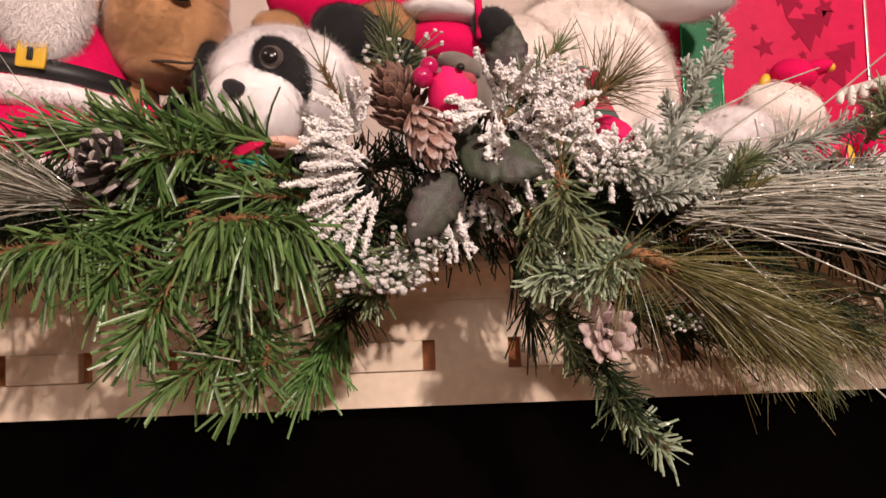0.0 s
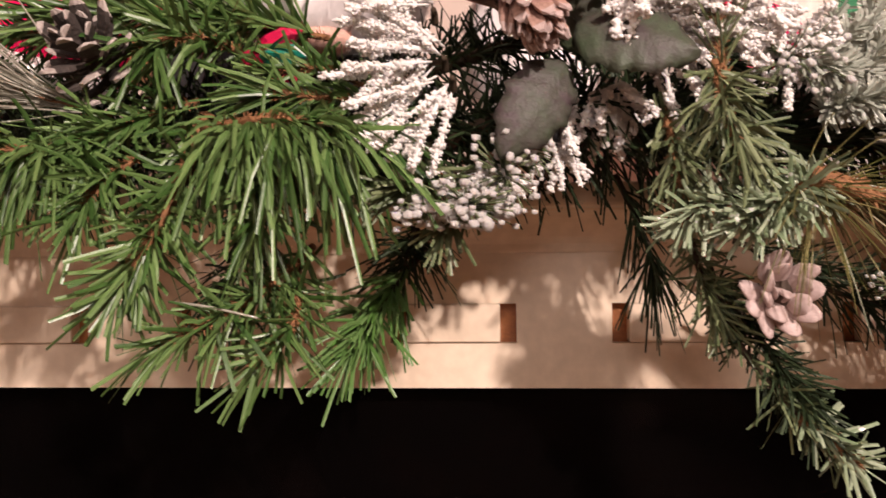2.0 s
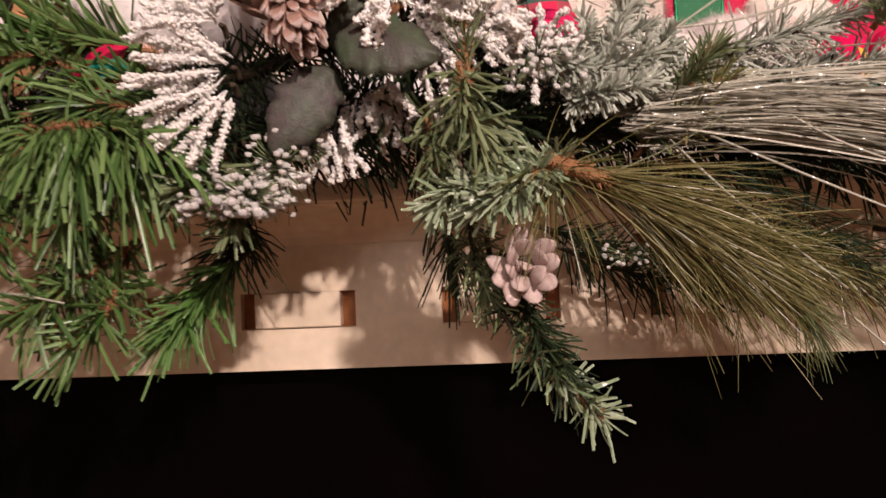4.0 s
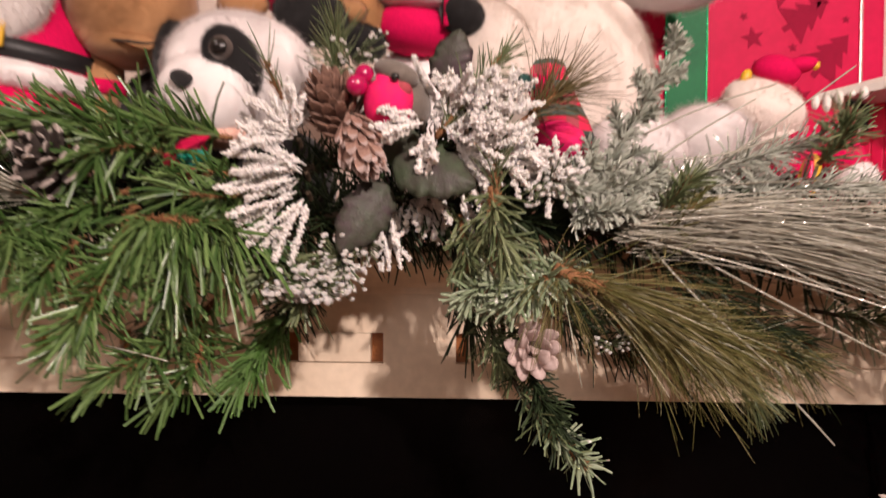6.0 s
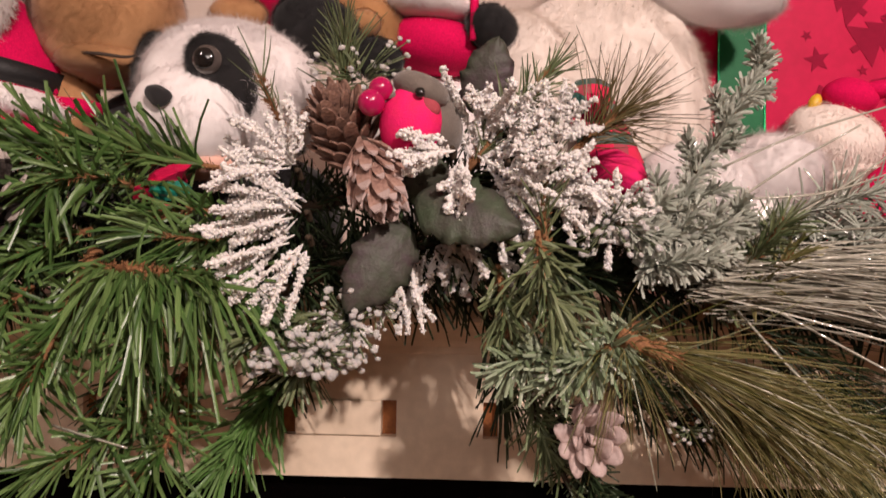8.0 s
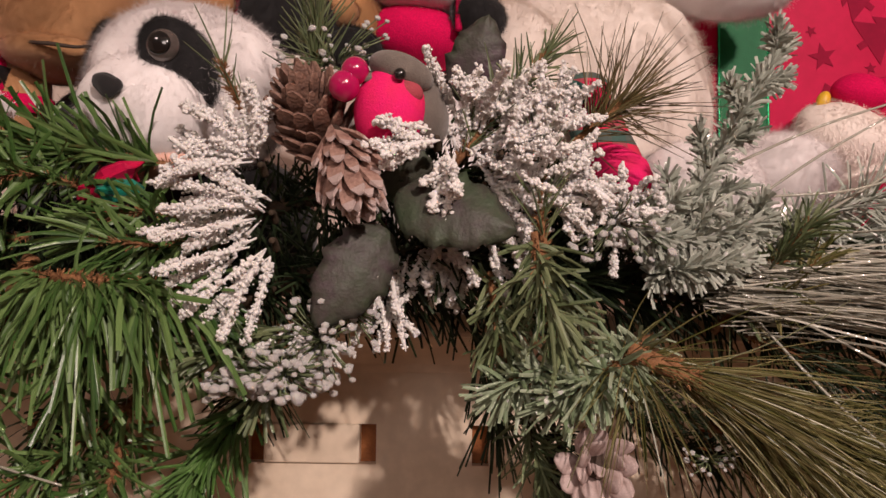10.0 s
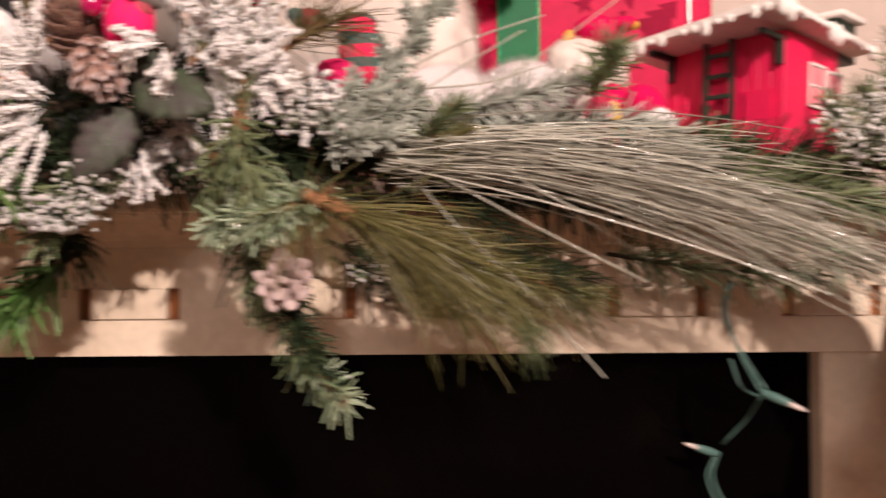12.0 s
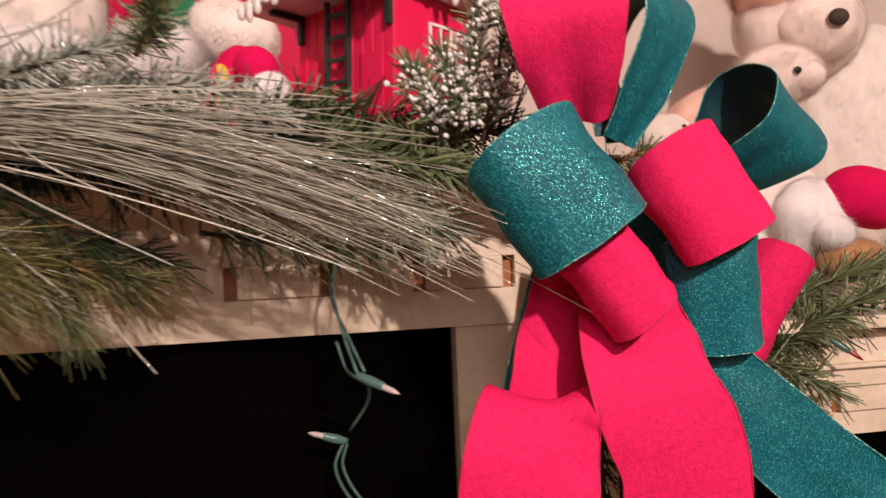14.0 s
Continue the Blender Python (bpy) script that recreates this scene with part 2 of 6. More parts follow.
def part(name, bm, material, parent, label="", smooth=True, kind=""):
    me = bpy.data.meshes.new(name)
    bm.to_mesh(me)
    bm.free()
    me.materials.append(material)
    if smooth:
        me.polygons.foreach_set("use_smooth", [True] * len(me.polygons))
    return put(name, me, parent, label, kind=kind)


def holder(name, place, label, category, group=""):
    ob = put(name, None, None, label, category, group)
    ob.matrix_world = place if isinstance(place, Matrix) else Matrix.Translation(place)
    ob.empty_display_size = 0.02
    return ob


def box_bm(size, centre=(0, 0, 0), bevel=0.0, m=None, segments=2):
    bm = bmesh.new()
    bmesh.ops.create_cube(bm, size=1.0, matrix=(m or Matrix()) @ Matrix.Translation(centre) @ Matrix.Diagonal((*size, 1)))
    if bevel:
        bmesh.ops.bevel(bm, geom=bm.edges[:], offset=bevel, segments=segments, affect="EDGES", profile=0.6)
    return bm


def ball_bm(radii, centre=(0, 0, 0), turn=None, u=28, v=18, lumps=0.0, freq=30.0):
    bm = bmesh.new()
    bmesh.ops.create_uvsphere(bm, u_segments=u, v_segments=v, radius=1.0)
    for w in bm.verts:
        k = 1 + lumps * noise.noise(Vector(w.co) * freq * max(radii) + Vector(centre) * 17)
        w.co = Vector((w.co.x * radii[0], w.co.y * radii[1], w.co.z * radii[2])) * k
    bmesh.ops.transform(bm, verts=bm.verts, matrix=Matrix.Translation(centre) @ (turn or Matrix()))
    return bm


def unit(v):
    v = np.asarray(v, float)
    return v / np.maximum(np.linalg.norm(v, axis=-1, keepdims=True), 1e-9)


def spline(points, n):
    """n places evenly along a smooth line through the points, with their directions."""
    p = np.asarray(points, float)
    if len(p) == 2:
        p = np.array([p[0], (p[0] + p[1]) / 2, p[1]])
    q = np.vstack([2 * p[0] - p[1], p, 2 * p[-1] - p[-2]])
    out = []
    for s in np.linspace(0, len(p) - 1, n):
        i = min(int(s), len(p) - 2)
        t = s - i
        a, b, c, d = q[i:i + 4]
        out.append(0.5 * (2 * b + (c - a) * t + (2 * a - 5 * b + 4 * c - d) * t * t + (3 * b - a - 3 * c + d) * t ** 3))
    out = np.array(out)
    return out, unit(np.gradient(out, axis=0))


def tube_arrays(points, radii, sides=6, n=0):
    pts, d = spline(points, n or max(6, 4 * len(points)))
    r = np.interp(np.linspace(0, 1, len(pts)), np.linspace(0, 1, len(radii)), radii)
    ref = np.array([0.13, 0.21, 0.97]) if abs(d[0][2]) < 0.8 else np.array([0.97, 0.2, 0.1])
    s = unit(np.cross(d, ref))
    w = np.cross(d, s)
    a = np.linspace(0, 2 * math.pi, sides, endpoint=False)
    v = (pts[:, None] + r[:, None, None] * (np.cos(a)[None, :, None] * s[:, None] + np.sin(a)[None, :, None] * w[:, None])).reshape(-1, 3)
    f = []
    for i in range(len(pts) - 1):
        for k in range(sides):
            f.append((i * sides + k, i * sides + (k + 1) % sides, (i + 1) * sides + (k + 1) % sides, (i + 1) * sides + k))
    f.append(tuple(range(sides))[::-1])
    f.append(tuple(range((len(pts) - 1) * sides, len(pts) * sides)))
    return v, f


def tube(name, points, radii, material, parent=None, label="", sides=6, n=0, **tags):
    v, f = tube_arrays(points, radii, sides, n)
    return put(name, mesh_of(name, v, f, material, True), parent, label, **tags)


def joined(pieces):
    """Several (verts, faces) as one."""
    v, f, at = [], [], 0
    for a, b in pieces:
        v.append(np.asarray(a))
        f += [tuple(i + at for i in q) for q in b]
        at += len(a)
    return np.vstack(v), f


def blades(base, way, length, bend, width, flat=True, seg=3, taper=0.6):
    """Many needles at once: bent strips (flat) or three-sided rods."""
    n = len(base)
    s = np.linspace(0, 1, seg + 1)
    way, length = unit(way), np.asarray(length)[:, None]
    c = base[:, None] + way[:, None] * (length * s)[..., None] + bend[:, None] * (length * s ** 2)[..., None]
    side = unit(np.cross(way, unit(rng.normal(size=(n, 3)) + np.array([0, -1.5, 0.4]))))
    w = np.asarray(width)[:, None] * (1 - taper * s ** 3)[None] / 2
    if flat:
        lift = unit(np.cross(side, way))
        v = np.stack([c - side[:, None] * w[..., None], c + lift[:, None] * (w * 0.25)[..., None], c + side[:, None] * w[..., None]], 2)
        k, rows = 3, [(0, 1), (1, 2)]
    else:
        lift = np.cross(way, side)
        v = np.stack([c + (math.cos(a) * side + math.sin(a) * lift)[:, None] * w[..., None] for a in (0.3, 2.4, 4.5)], 2)
        k, rows = 3, [(0, 1), (1, 2), (2, 0)]
    per = (seg + 1) * k
    one = [(i * k + a, i * k + b, (i + 1) * k + b, (i + 1) * k + a) for i in range(seg) for a, b in rows]
    f = (np.array(one)[None] + (np.arange(n) * per)[:, None, None]).reshape(-1, 4)
    return v.reshape(-1, 3), f.tolist()


def needles_on(points, n, length, width, spread, droop=0.2, flat=True, towards=(0, -0.35, 0.1), start=0.05, jitter=0.8, tip=True, seg=3, taper=None):
    """Needles round a stem: spread is their angle from the stem's direction; droop pulls them down; towards favours one side."""
    pts, d = spline(points, 60)
    s = start + (1 - start) * rng.random(n) ** 0.9
    i = np.minimum((s * 59).astype(int), 58)
    base = pts[i] + (pts[i + 1] - pts[i]) * rng.random((n, 1))
    around = rng.normal(size=(n, 3)) + np.array(towards)
    around = unit(around - d[i] * (around * d[i]).sum(1, keepdims=True))
    ang = np.radians(spread) * (0.5 + 1.0 * rng.random(n))
    if tip:
        ang *= np.where(s > 0.88, 0.55, 1.0)
    way = d[i] * np.cos(ang)[:, None] + around * np.sin(ang)[:, None] + rng.normal(size=(n, 3)) * 0.22 * jitter
    ln = length * (0.62 + 0.5 * rng.random(n))
    bend = np.array([0, -0.02, -1.0]) * (droop * (0.5 + rng.random(n)))[:, None] + rng.normal(size=(n, 3)) * 0.10 * jitter
    wd = width * (0.8 + 0.4 * rng.random(n))
    return blades(base + way * 0.001, way, ln, bend, wd, flat, seg, (0.22 if flat else 0.6) if taper is None else taper)


garland = holder("christmas_garland", (0.1, 0.68, 1.352), "mixed green, silver and snow-flocked artificial garland on the mantel", "garland")


def loc(p):
    """World places into the garland's own space."""
    return np.asarray(p, float) - np.array(garland.location)


def sprig(name, points, n, length, width, spread, material, label="", stem=STEM, stem_r=0.0016, **more):
    """A sprig of the garland: a bare fuzzy stem and its needles."""
    p = loc(points)
    ob = tube(name, p, [stem_r * 1.3, stem_r, stem_r * 0.5], stem, garland, label)
    v, f = needles_on(p, n, length, width, spread, **more)
    put("needles", mesh_of("needles", v, f, material), ob, kind="stuff")
    if stem is STEM:
        run = float(np.linalg.norm(np.diff(p, axis=0), axis=1).sum())
        v, f = needles_on(p, int(run * 3600), stem_r * 0.8 + 0.0032, 0.0009, 48, droop=0.0, start=0.0, seg=1, tip=False)
        put("fuzz", mesh_of("fuzz", v, f, STEM), ob, "short brown stem bristles", kind="stuff")
    return ob


ICO = bmesh.new()
bmesh.ops.create_icosphere(ICO, subdivisions=1, radius=1.0)
ICO_V = np.array([tuple(v.co) for v in ICO.verts])
ICO_F = np.array([[v.index for v in f.verts] for f in ICO.faces])
ICO.free()


def crumbs(places, radii, uneven=0.35):
    """Many small lumpy balls."""
    n = len(places)
    v = ICO_V[None] * (1 + uneven * (rng.random((n, len(ICO_V), 1)) - 0.5)) * np.asarray(radii)[:, None, None] + np.asarray(places)[:, None]
    f = ICO_F[None] + (np.arange(n) * len(ICO_V))[:, None, None]
    return v.reshape(-1, 3), f.reshape(-1, 3).tolist()


def flocked(name, centre, ways, lengths, thick, label="", per_cm=32, sag=0.15):
    """A spray of twigs, each one thick with lumpy white flocking."""
    c = loc(centre)
    ob = tube(name, [c + np.array([0, 0.012, -0.004]), c + np.array([0, 0.006, 0]), c], [0.0022, 0.002, 0.0016], DARKSTEM, garland, label)
    for w, ln in zip(ways, lengths):
        w = unit(w)
        end = c + w * ln + np.array([0, 0, -sag * ln * rng.random()])
        first = c + w * ln * 0.12 + rng.normal(size=3) * 0.003
        mid = (first + end) / 2 + rng.normal(size=3) * 0.0025
        girth = thick * (0.18 + 0.30 * rng.random(9)) * np.array([0.35, 0.6, 0.85, 1.0, 1.0, 1.05, 1.1, 1.0, 0.6])
        coat = tube_arrays([first, mid, end], girth, 6, 12)
        pts, d = spline([first, mid, end], 50)
        r = np.interp(np.linspace(0, 1, 50), np.linspace(0, 1, 9), girth)
        k = int(per_cm * ln * 100)
        lump = 0.3 + 0.72 * rng.random(2 + int(ln * 70))
        s = np.where(rng.random(k) < 0.6, 0.12 + 0.88 * rng.random(k), lump[rng.integers(len(lump), size=k)] + 0.04 * rng.normal(size=k))
        i = (49 * np.clip(s, 0, 1)).astype(int)
        out = rng.normal(size=(k, 3))
        out = unit(out - d[i] * (out * d[i]).sum(1, keepdims=True))
        spots = pts[i] + out * (r[i] + thick * 0.17 * np.abs(rng.normal(size=k)))[:, None]
        v, f = joined([coat, crumbs(spots, thick * (0.10 + 0.27 * rng.random(k) ** 2.0), 0.8)])
        put("twig", mesh_of("twig", v, f, FLOCK, True), ob, kind="stuff")
    return ob


def fan(n, lo, hi, near=0.45, loose=0.35):
    """n directions between two angles of the upright plane, leaning towards the room."""
    a = np.radians(lo + (hi - lo) * (np.arange(n) + rng.random(n)) / n)
    return np.stack([np.cos(a), -near + loose * rng.normal(size=n), np.sin(a)], 1)


BERRY_MESH = []
for k in range(3):
    v, f = crumbs([(0, 0, 0)], [1.0], 0.55)
    BERRY_MESH.append(mesh_of("berry", v, f, FLOCK, True))


def berries(centre, size, n, r, label="snow-dusted white berries"):
    c = loc(centre)
    at = c + np.clip(rng.normal(size=(n, 3)), -1.5, 1.5) * np.array(size) * 0.5
    stalks = [tube_arrays([c + (p - c) * 0.2 + np.array([0, 0.01, 0]), (c + p) / 2, p], [0.0005, 0.0004], 4, 4) for p in at]
    v, f = joined(stalks)
    ob = put("berry_spray", mesh_of("berry_spray", v, f, SAGE, True), garland, label, kind="stuff")
    for p in at:
        b = new("berry", BERRY_MESH[rng.integers(3)])
        b.parent, b.location = ob, tuple(p)
        b.scale = [r * (0.7 + 0.6 * rng.random())] * 3


def cone(centre, axis, length, radius, material, label, rings=9, per=7, petal=(1.0, 0.55), open_=55, spin=0.0, tip=None):
    """A pine cone: a core and scales set spirally round it, each scale a mesh object."""
    q = Vector(axis).normalized().to_track_quat("Z", "Y").to_matrix().to_4x4()
    ob = part("pine_cone", ball_bm((radius * 0.42, radius * 0.42, length * 0.46), u=12, v=8), CORE, garland, label)
    ob.matrix_local = Matrix.Translation(loc(centre)) @ q
    pl, pw = petal
    plump = 2.6 if pw > 0.7 else 1.0
    bm = bmesh.new()
    rows = []
    for i, (s, w, lift, thick) in enumerate(((0, 0.30, 0, 0.06), (0.4, 0.70, 0.03, 0.08), (0.72, 1.0, 0.08, 0.13), (0.95, 0.86, 0.14, 0.11), (1.10, 0.34, 0.18, 0.05))):
        up = [bm.verts.new((s * pl, k * w * pw * 0.5, lift + thick * plump * (1 - 0.5 * k * k))) for k in (-1, 0, 1)]
        dn = [bm.verts.new((s * pl, k * w * pw * 0.5, lift - thick * 0.35)) for k in (-1, 1)]
        rows.append((up, dn))
    for (u0, d0), (u1, d1) in zip(rows, rows[1:]):
        for k in (0, 1):
            bm.faces.new((u0[k], u1[k], u1[k + 1], u0[k + 1]))
        bm.faces.new((d0[0], d0[1], d1[1], d1[0]))
        bm.faces.new((u0[0], d0[0], d1[0], u1[0]))
        bm.faces.new((u0[2], u1[2], d1[1], d0[1]))
    u1, d1 = rows[-1]
    bm.faces.new((u1[0], d1[0], d1[1], u1[2], u1[1]))
    me = bpy.data.meshes.new("scale")
    bm.to_mesh(me)
    bm.free()
    me.materials.append(material)
    if tip:
        me.materials.append(tip)
        me.polygons.foreach_set("material_index", [int(p.center.x > 0.86 * pl) for p in me.polygons])
    total = rings * per
    for k in range(total):
        s = (k + 0.5) / total
        size = radius * (0.50 + 0.62 * math.sin(math.pi * min(1, 0.22 + s * 0.72)))
        a = k * 2.39996 + spin
        z = (s - 0.5) * length * 0.86
        tilt = math.radians((90 - open_) + (open_ - 12) * s ** 1.5)
        m = Matrix.Rotation(a, 4, "Z") @ Matrix.Translation((radius * 0.18, 0, z)) @ Matrix.Rotation(-tilt, 4, "Y") @ Matrix.Scale(size * (0.8 + 0.4 * rng.random()), 4) @ Matrix.Rotation(rng.normal() * 0.16, 4, "X") @ Matrix.Rotation(rng.normal() * 0.10, 4, "Z")
        piece = new("scale", me)
        piece.parent = ob
        piece.matrix_local = m
    return ob


def leaf(centre, tip, face, length, width, label):
    """A holly leaf with pointed lobes, a raised midrib and a little curl."""
    t, f = Vector(tip).normalized(), Vector(face).normalized()
    s = t.cross(f).normalized()
    f = s.cross(t).normalized()
    bm = bmesh.new()
    grid = []
    for i in range(25):
        u = i / 24
        lobes = 0.80 + 0.20 * ((u * 3.6 + 0.2) % 1) ** 1.5
        w = width / 2 * math.sin(math.pi * (0.04 + 0.96 * u) ** 0.85) ** 0.7 * lobes + 0.0006
        row = []
        for k in range(-4, 5):
            v = k / 4
            vein = 0.0034 * abs(math.sin((u * 6 - abs(v) * 1.3) * math.pi)) * abs(v)
            z = -0.14 * width * v * v + 0.10 * length * math.sin(u * 2.6) + vein + 0.0016 * (abs(v) < 0.1)
            row.append(bm.verts.new(Vector(centre) + t * (u - 0.5) * length + s * v * w + f * z))
        grid.append(row)
    for a, b in zip(grid, grid[1:]):
        for k in range(8):
            bm.faces.new((a[k], a[k + 1], b[k + 1], b[k]))
    bm.normal_update()
    bmesh.ops.solidify(bm, geom=bm.faces[:], thickness=0.0007)
    bmesh.ops.translate(bm, verts=bm.verts, vec=-Vector(garland.location))
    return part("holly_leaf", bm, HOLLY, garland, label)


def fur(parent, radii, centre, turn, n, length, width, material, lay=(0, -0.2, -0.5), keep=None):
    """Short soft hairs over a rounded body."""
    d = unit(rng.normal(size=(n, 3)))
    p = d * np.array(radii)
    nrm = unit(d / np.array(radii))
    if turn is not None:
        r = np.array(turn.to_3x3())
        p, nrm = p @ r.T, nrm @ r.T
    p = p + np.array(centre)
    if keep is not None:
        ok = keep(p)
        p, nrm = p[ok], nrm[ok]
    k = len(p)
    tufts = np.stack([np.sin(p @ (rng.normal(size=3) * 90) + 6 * rng.random()) + np.sin(p @ (rng.normal(size=3) * 260) + 6 * rng.random()) for _ in range(3)], 1)
    along = np.array(lay) + tufts * 0.13 + rng.normal(size=(k, 3)) * 0.30
    along = unit(along - nrm * (along * nrm).sum(1, keepdims=True))
    way = along * 0.9 + nrm * np.where(rng.random((k, 1)) < 0.84, 0.14 + 0.26 * rng.random((k, 1)), 0.5 + 0.5 * rng.random((k, 1)))
    tip = p + way * (length * (0.5 + 0.8 * rng.random(k)))[:, None]
    side = unit(np.cross(nrm, way)) * width / 2
    root = p - nrm * length * 0.15
    turned = (np.cross(side, tip - root) * nrm).sum(1, keepdims=True) < 0
    side = np.where(turned, -side, side)
    v = np.stack([root - side, root + side, tip], 1).reshape(-1, 3)
    f = np.arange(3 * k).reshape(-1, 3).tolist()
    me = mesh_of("fur", v, f, material, True)
    me.normals_split_custom_set_from_vertices(np.repeat(nrm, 3, 0).tolist())
    return put("fur", me, parent, kind="stuff")


def plush(name, parent, radii, centre, material, label="", turn=None, hairs=0, hair=0.006, lumps=0.05, hair_width=0.0007, lay=(0, -0.2, -0.5)):
    """One stuffed piece with its pile."""
    ob = part(name, ball_bm(radii, centre, turn, lumps=lumps), material, parent, label)
    if hairs:
        fur(ob, radii, centre, turn, int(hairs * 2.6), hair * 1.3, hair_width * 0.50, material, lay)
    return ob


def rot(rx=0, ry=0, rz=0):
    return Euler((radians(rx), radians(ry), radians(rz))).to_matrix().to_4x4()

# ---- the room ----
def slab(name, size, centre, material, label, category="wall", bevel=0.0):
    ob = part(name, box_bm(size, centre, bevel), material, None, label, smooth=False)
    return tagged(ob, label, category, kind="structure")


slab("wall_north", (6.2, 0.1, 2.6), (0.4, 1.38, 1.25), WALL, "plain warm beige painted wall behind the mantel")
slab("wall_south", (6.2, 0.1, 2.6), (0.4, -3.05, 1.25), WALL, "plain warm beige painted wall")
slab("wall_west", (0.1, 4.5, 2.6), (-2.65, -0.85, 1.25), WALL, "plain warm beige painted wall")
slab("wall_east", (0.1, 4.5, 2.6), (3.45, -0.85, 1.25), WALL, "plain warm beige painted wall")
slab("floor", (6.2, 4.6, 0.1), (0.4, -0.85, -0.06), FLOOR, "dark brown wooden floor", "floor")
slab("ceiling", (6.2, 4.6, 0.1), (0.4, -0.85, 2.55), CEIL, "plain white ceiling", "ceiling")

# ---- the mantel ----
PITCH, SLOT, FRONT = 0.08, 0.0118, 0.74
mantel = holder("mantelpiece", (0.0, 1.0, 0.0), "cream painted wooden mantelpiece with dentil moulding and black glass", "mantelpiece")
MB = Vector((0.0, 1.0, 0.0))


def mpart(name, x0, x1, y0, y1, z0, z1, material, label="", bevel=0.0012, parent=mantel):
    c = Vector(((x0 + x1) / 2, (y0 + y1) / 2, (z0 + z1) / 2)) - MB
    return part(name, box_bm((x1 - x0, y1 - y0, z1 - z0), c, bevel), material, parent, label, smooth=False)


LEFT, RIGHT, LEG = -0.95, 0.745, 0.597
FACE = FRONT + 0.004
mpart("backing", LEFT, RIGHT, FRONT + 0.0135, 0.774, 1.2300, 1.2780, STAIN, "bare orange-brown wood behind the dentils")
# one board with a long opening for every second dentil
bm = bmesh.new()
xs = [LEFT]
for k in range(-11, 9, 2):
    xs += [PITCH * k, PITCH * (k + 1) + SLOT]
xs.append(RIGHT)
zs = [1.207, 1.2394, 1.2680, 1.3045]
grid = [[bm.verts.new(Vector((x, FACE, z)) - MB) for z in zs] for x in xs]
for i in range(len(xs) - 1):
    for j in range(3):
        if j != 1 or i % 2 == 0:
            bm.faces.new((grid[i][j], grid[i + 1][j], grid[i + 1][j + 1], grid[i][j + 1]))
bmesh.ops.recalc_face_normals(bm, faces=bm.faces[:])
shell = bmesh.ops.extrude_face_region(bm, geom=bm.faces[:])
bmesh.ops.translate(bm, verts=[v for v in shell["geom"] if isinstance(v, bmesh.types.BMVert)], vec=(0, 0.0095, 0))
bmesh.ops.recalc_face_normals(bm, faces=bm.faces[:])
part("fascia_board", bm, CREAM, mantel, "glossy cream painted board with dentil openings", smooth=False)
mpart("rear_board", LEFT, RIGHT, FRONT + 0.0136, 0.775, 1.2072, 1.2298, CREAM)
mpart("rear_board", LEFT, RIGHT, FRONT + 0.0136, 0.775, 1.2782, 1.3045, CREAM)
mpart("leg", LEG, RIGHT, FRONT + 0.0085, 0.93, 0.0, 1.2068, CREAM, "cream painted upright leg")
mpart("leg", LEFT, LEFT + 0.15, FRONT + 0.0085, 0.93, 0.0, 1.2068, CREAM, "cream painted upright leg")
mpart("glass_front", LEFT + 0.151, LEG - 0.001, FRONT + 0.028, FRONT + 0.034, 0.15, 1.2065, BLACK_GLASS, "black glossy glass")
mpart("plinth", LEFT + 0.151, LEG - 0.001, FRONT + 0.02, 0.93, 0.0, 0.149, CREAM)
mpart("side_panel", RIGHT - 0.02, RIGHT, 0.931, 1.32, 0.0, 1.304, CREAM)
mpart("side_panel", LEFT, LEFT + 0.02, 0.931, 1.32, 0.0, 1.304, CREAM)
# a coved crown that swells out under the shelf
bm = bmesh.new()
prof = [(0.775, 1.3047), (FRONT + 0.003, 1.3047)]
for k in range(9):
    a = k / 8 * math.pi / 2
    prof.append((FRONT + 0.0025 - 0.0365 * (1 - math.cos(a)), 1.306 + 0.026 * math.sin(a)))
prof += [(FRONT - 0.036, 1.3335), (0.775, 1.3335)]
ends = [[bm.verts.new(Vector((x, y, z)) - MB) for y, z in prof] for x in (LEFT, RIGHT)]
for k in range(len(prof)):
    j = (k + 1) % len(prof)
    bm.faces.new((ends[0][k], ends[1][k], ends[1][j], ends[0][j]))
bm.faces.new(ends[0][::-1])
bm.faces.new(ends[1])
bmesh.ops.recalc_face_normals(bm, faces=bm.faces[:])
part("crown_moulding", bm, CREAM, mantel, smooth=False)
mpart("shelf", LEFT - 0.02, RIGHT + 0.02, FRONT - 0.048, 1.328, 1.3337, 1.350, CREAM, bevel=0.003)
# dentils, one block between every two slots
block = bpy.data.meshes.new("dentil")
bm = box_bm((PITCH - SLOT, 0.0145, 0.0276), (0, 0, 0), 0.0009, segments=1)
bm.to_mesh(block)
bm.free()
block.materials.append(CREAM)
for k in range(-11, 9, 2):
    ob = new("dentil", block)
    ob.parent = mantel
    ob.location = Vector((PITCH * k + SLOT + (PITCH - SLOT) / 2, FRONT + 0.0085, 1.25395)) - MB

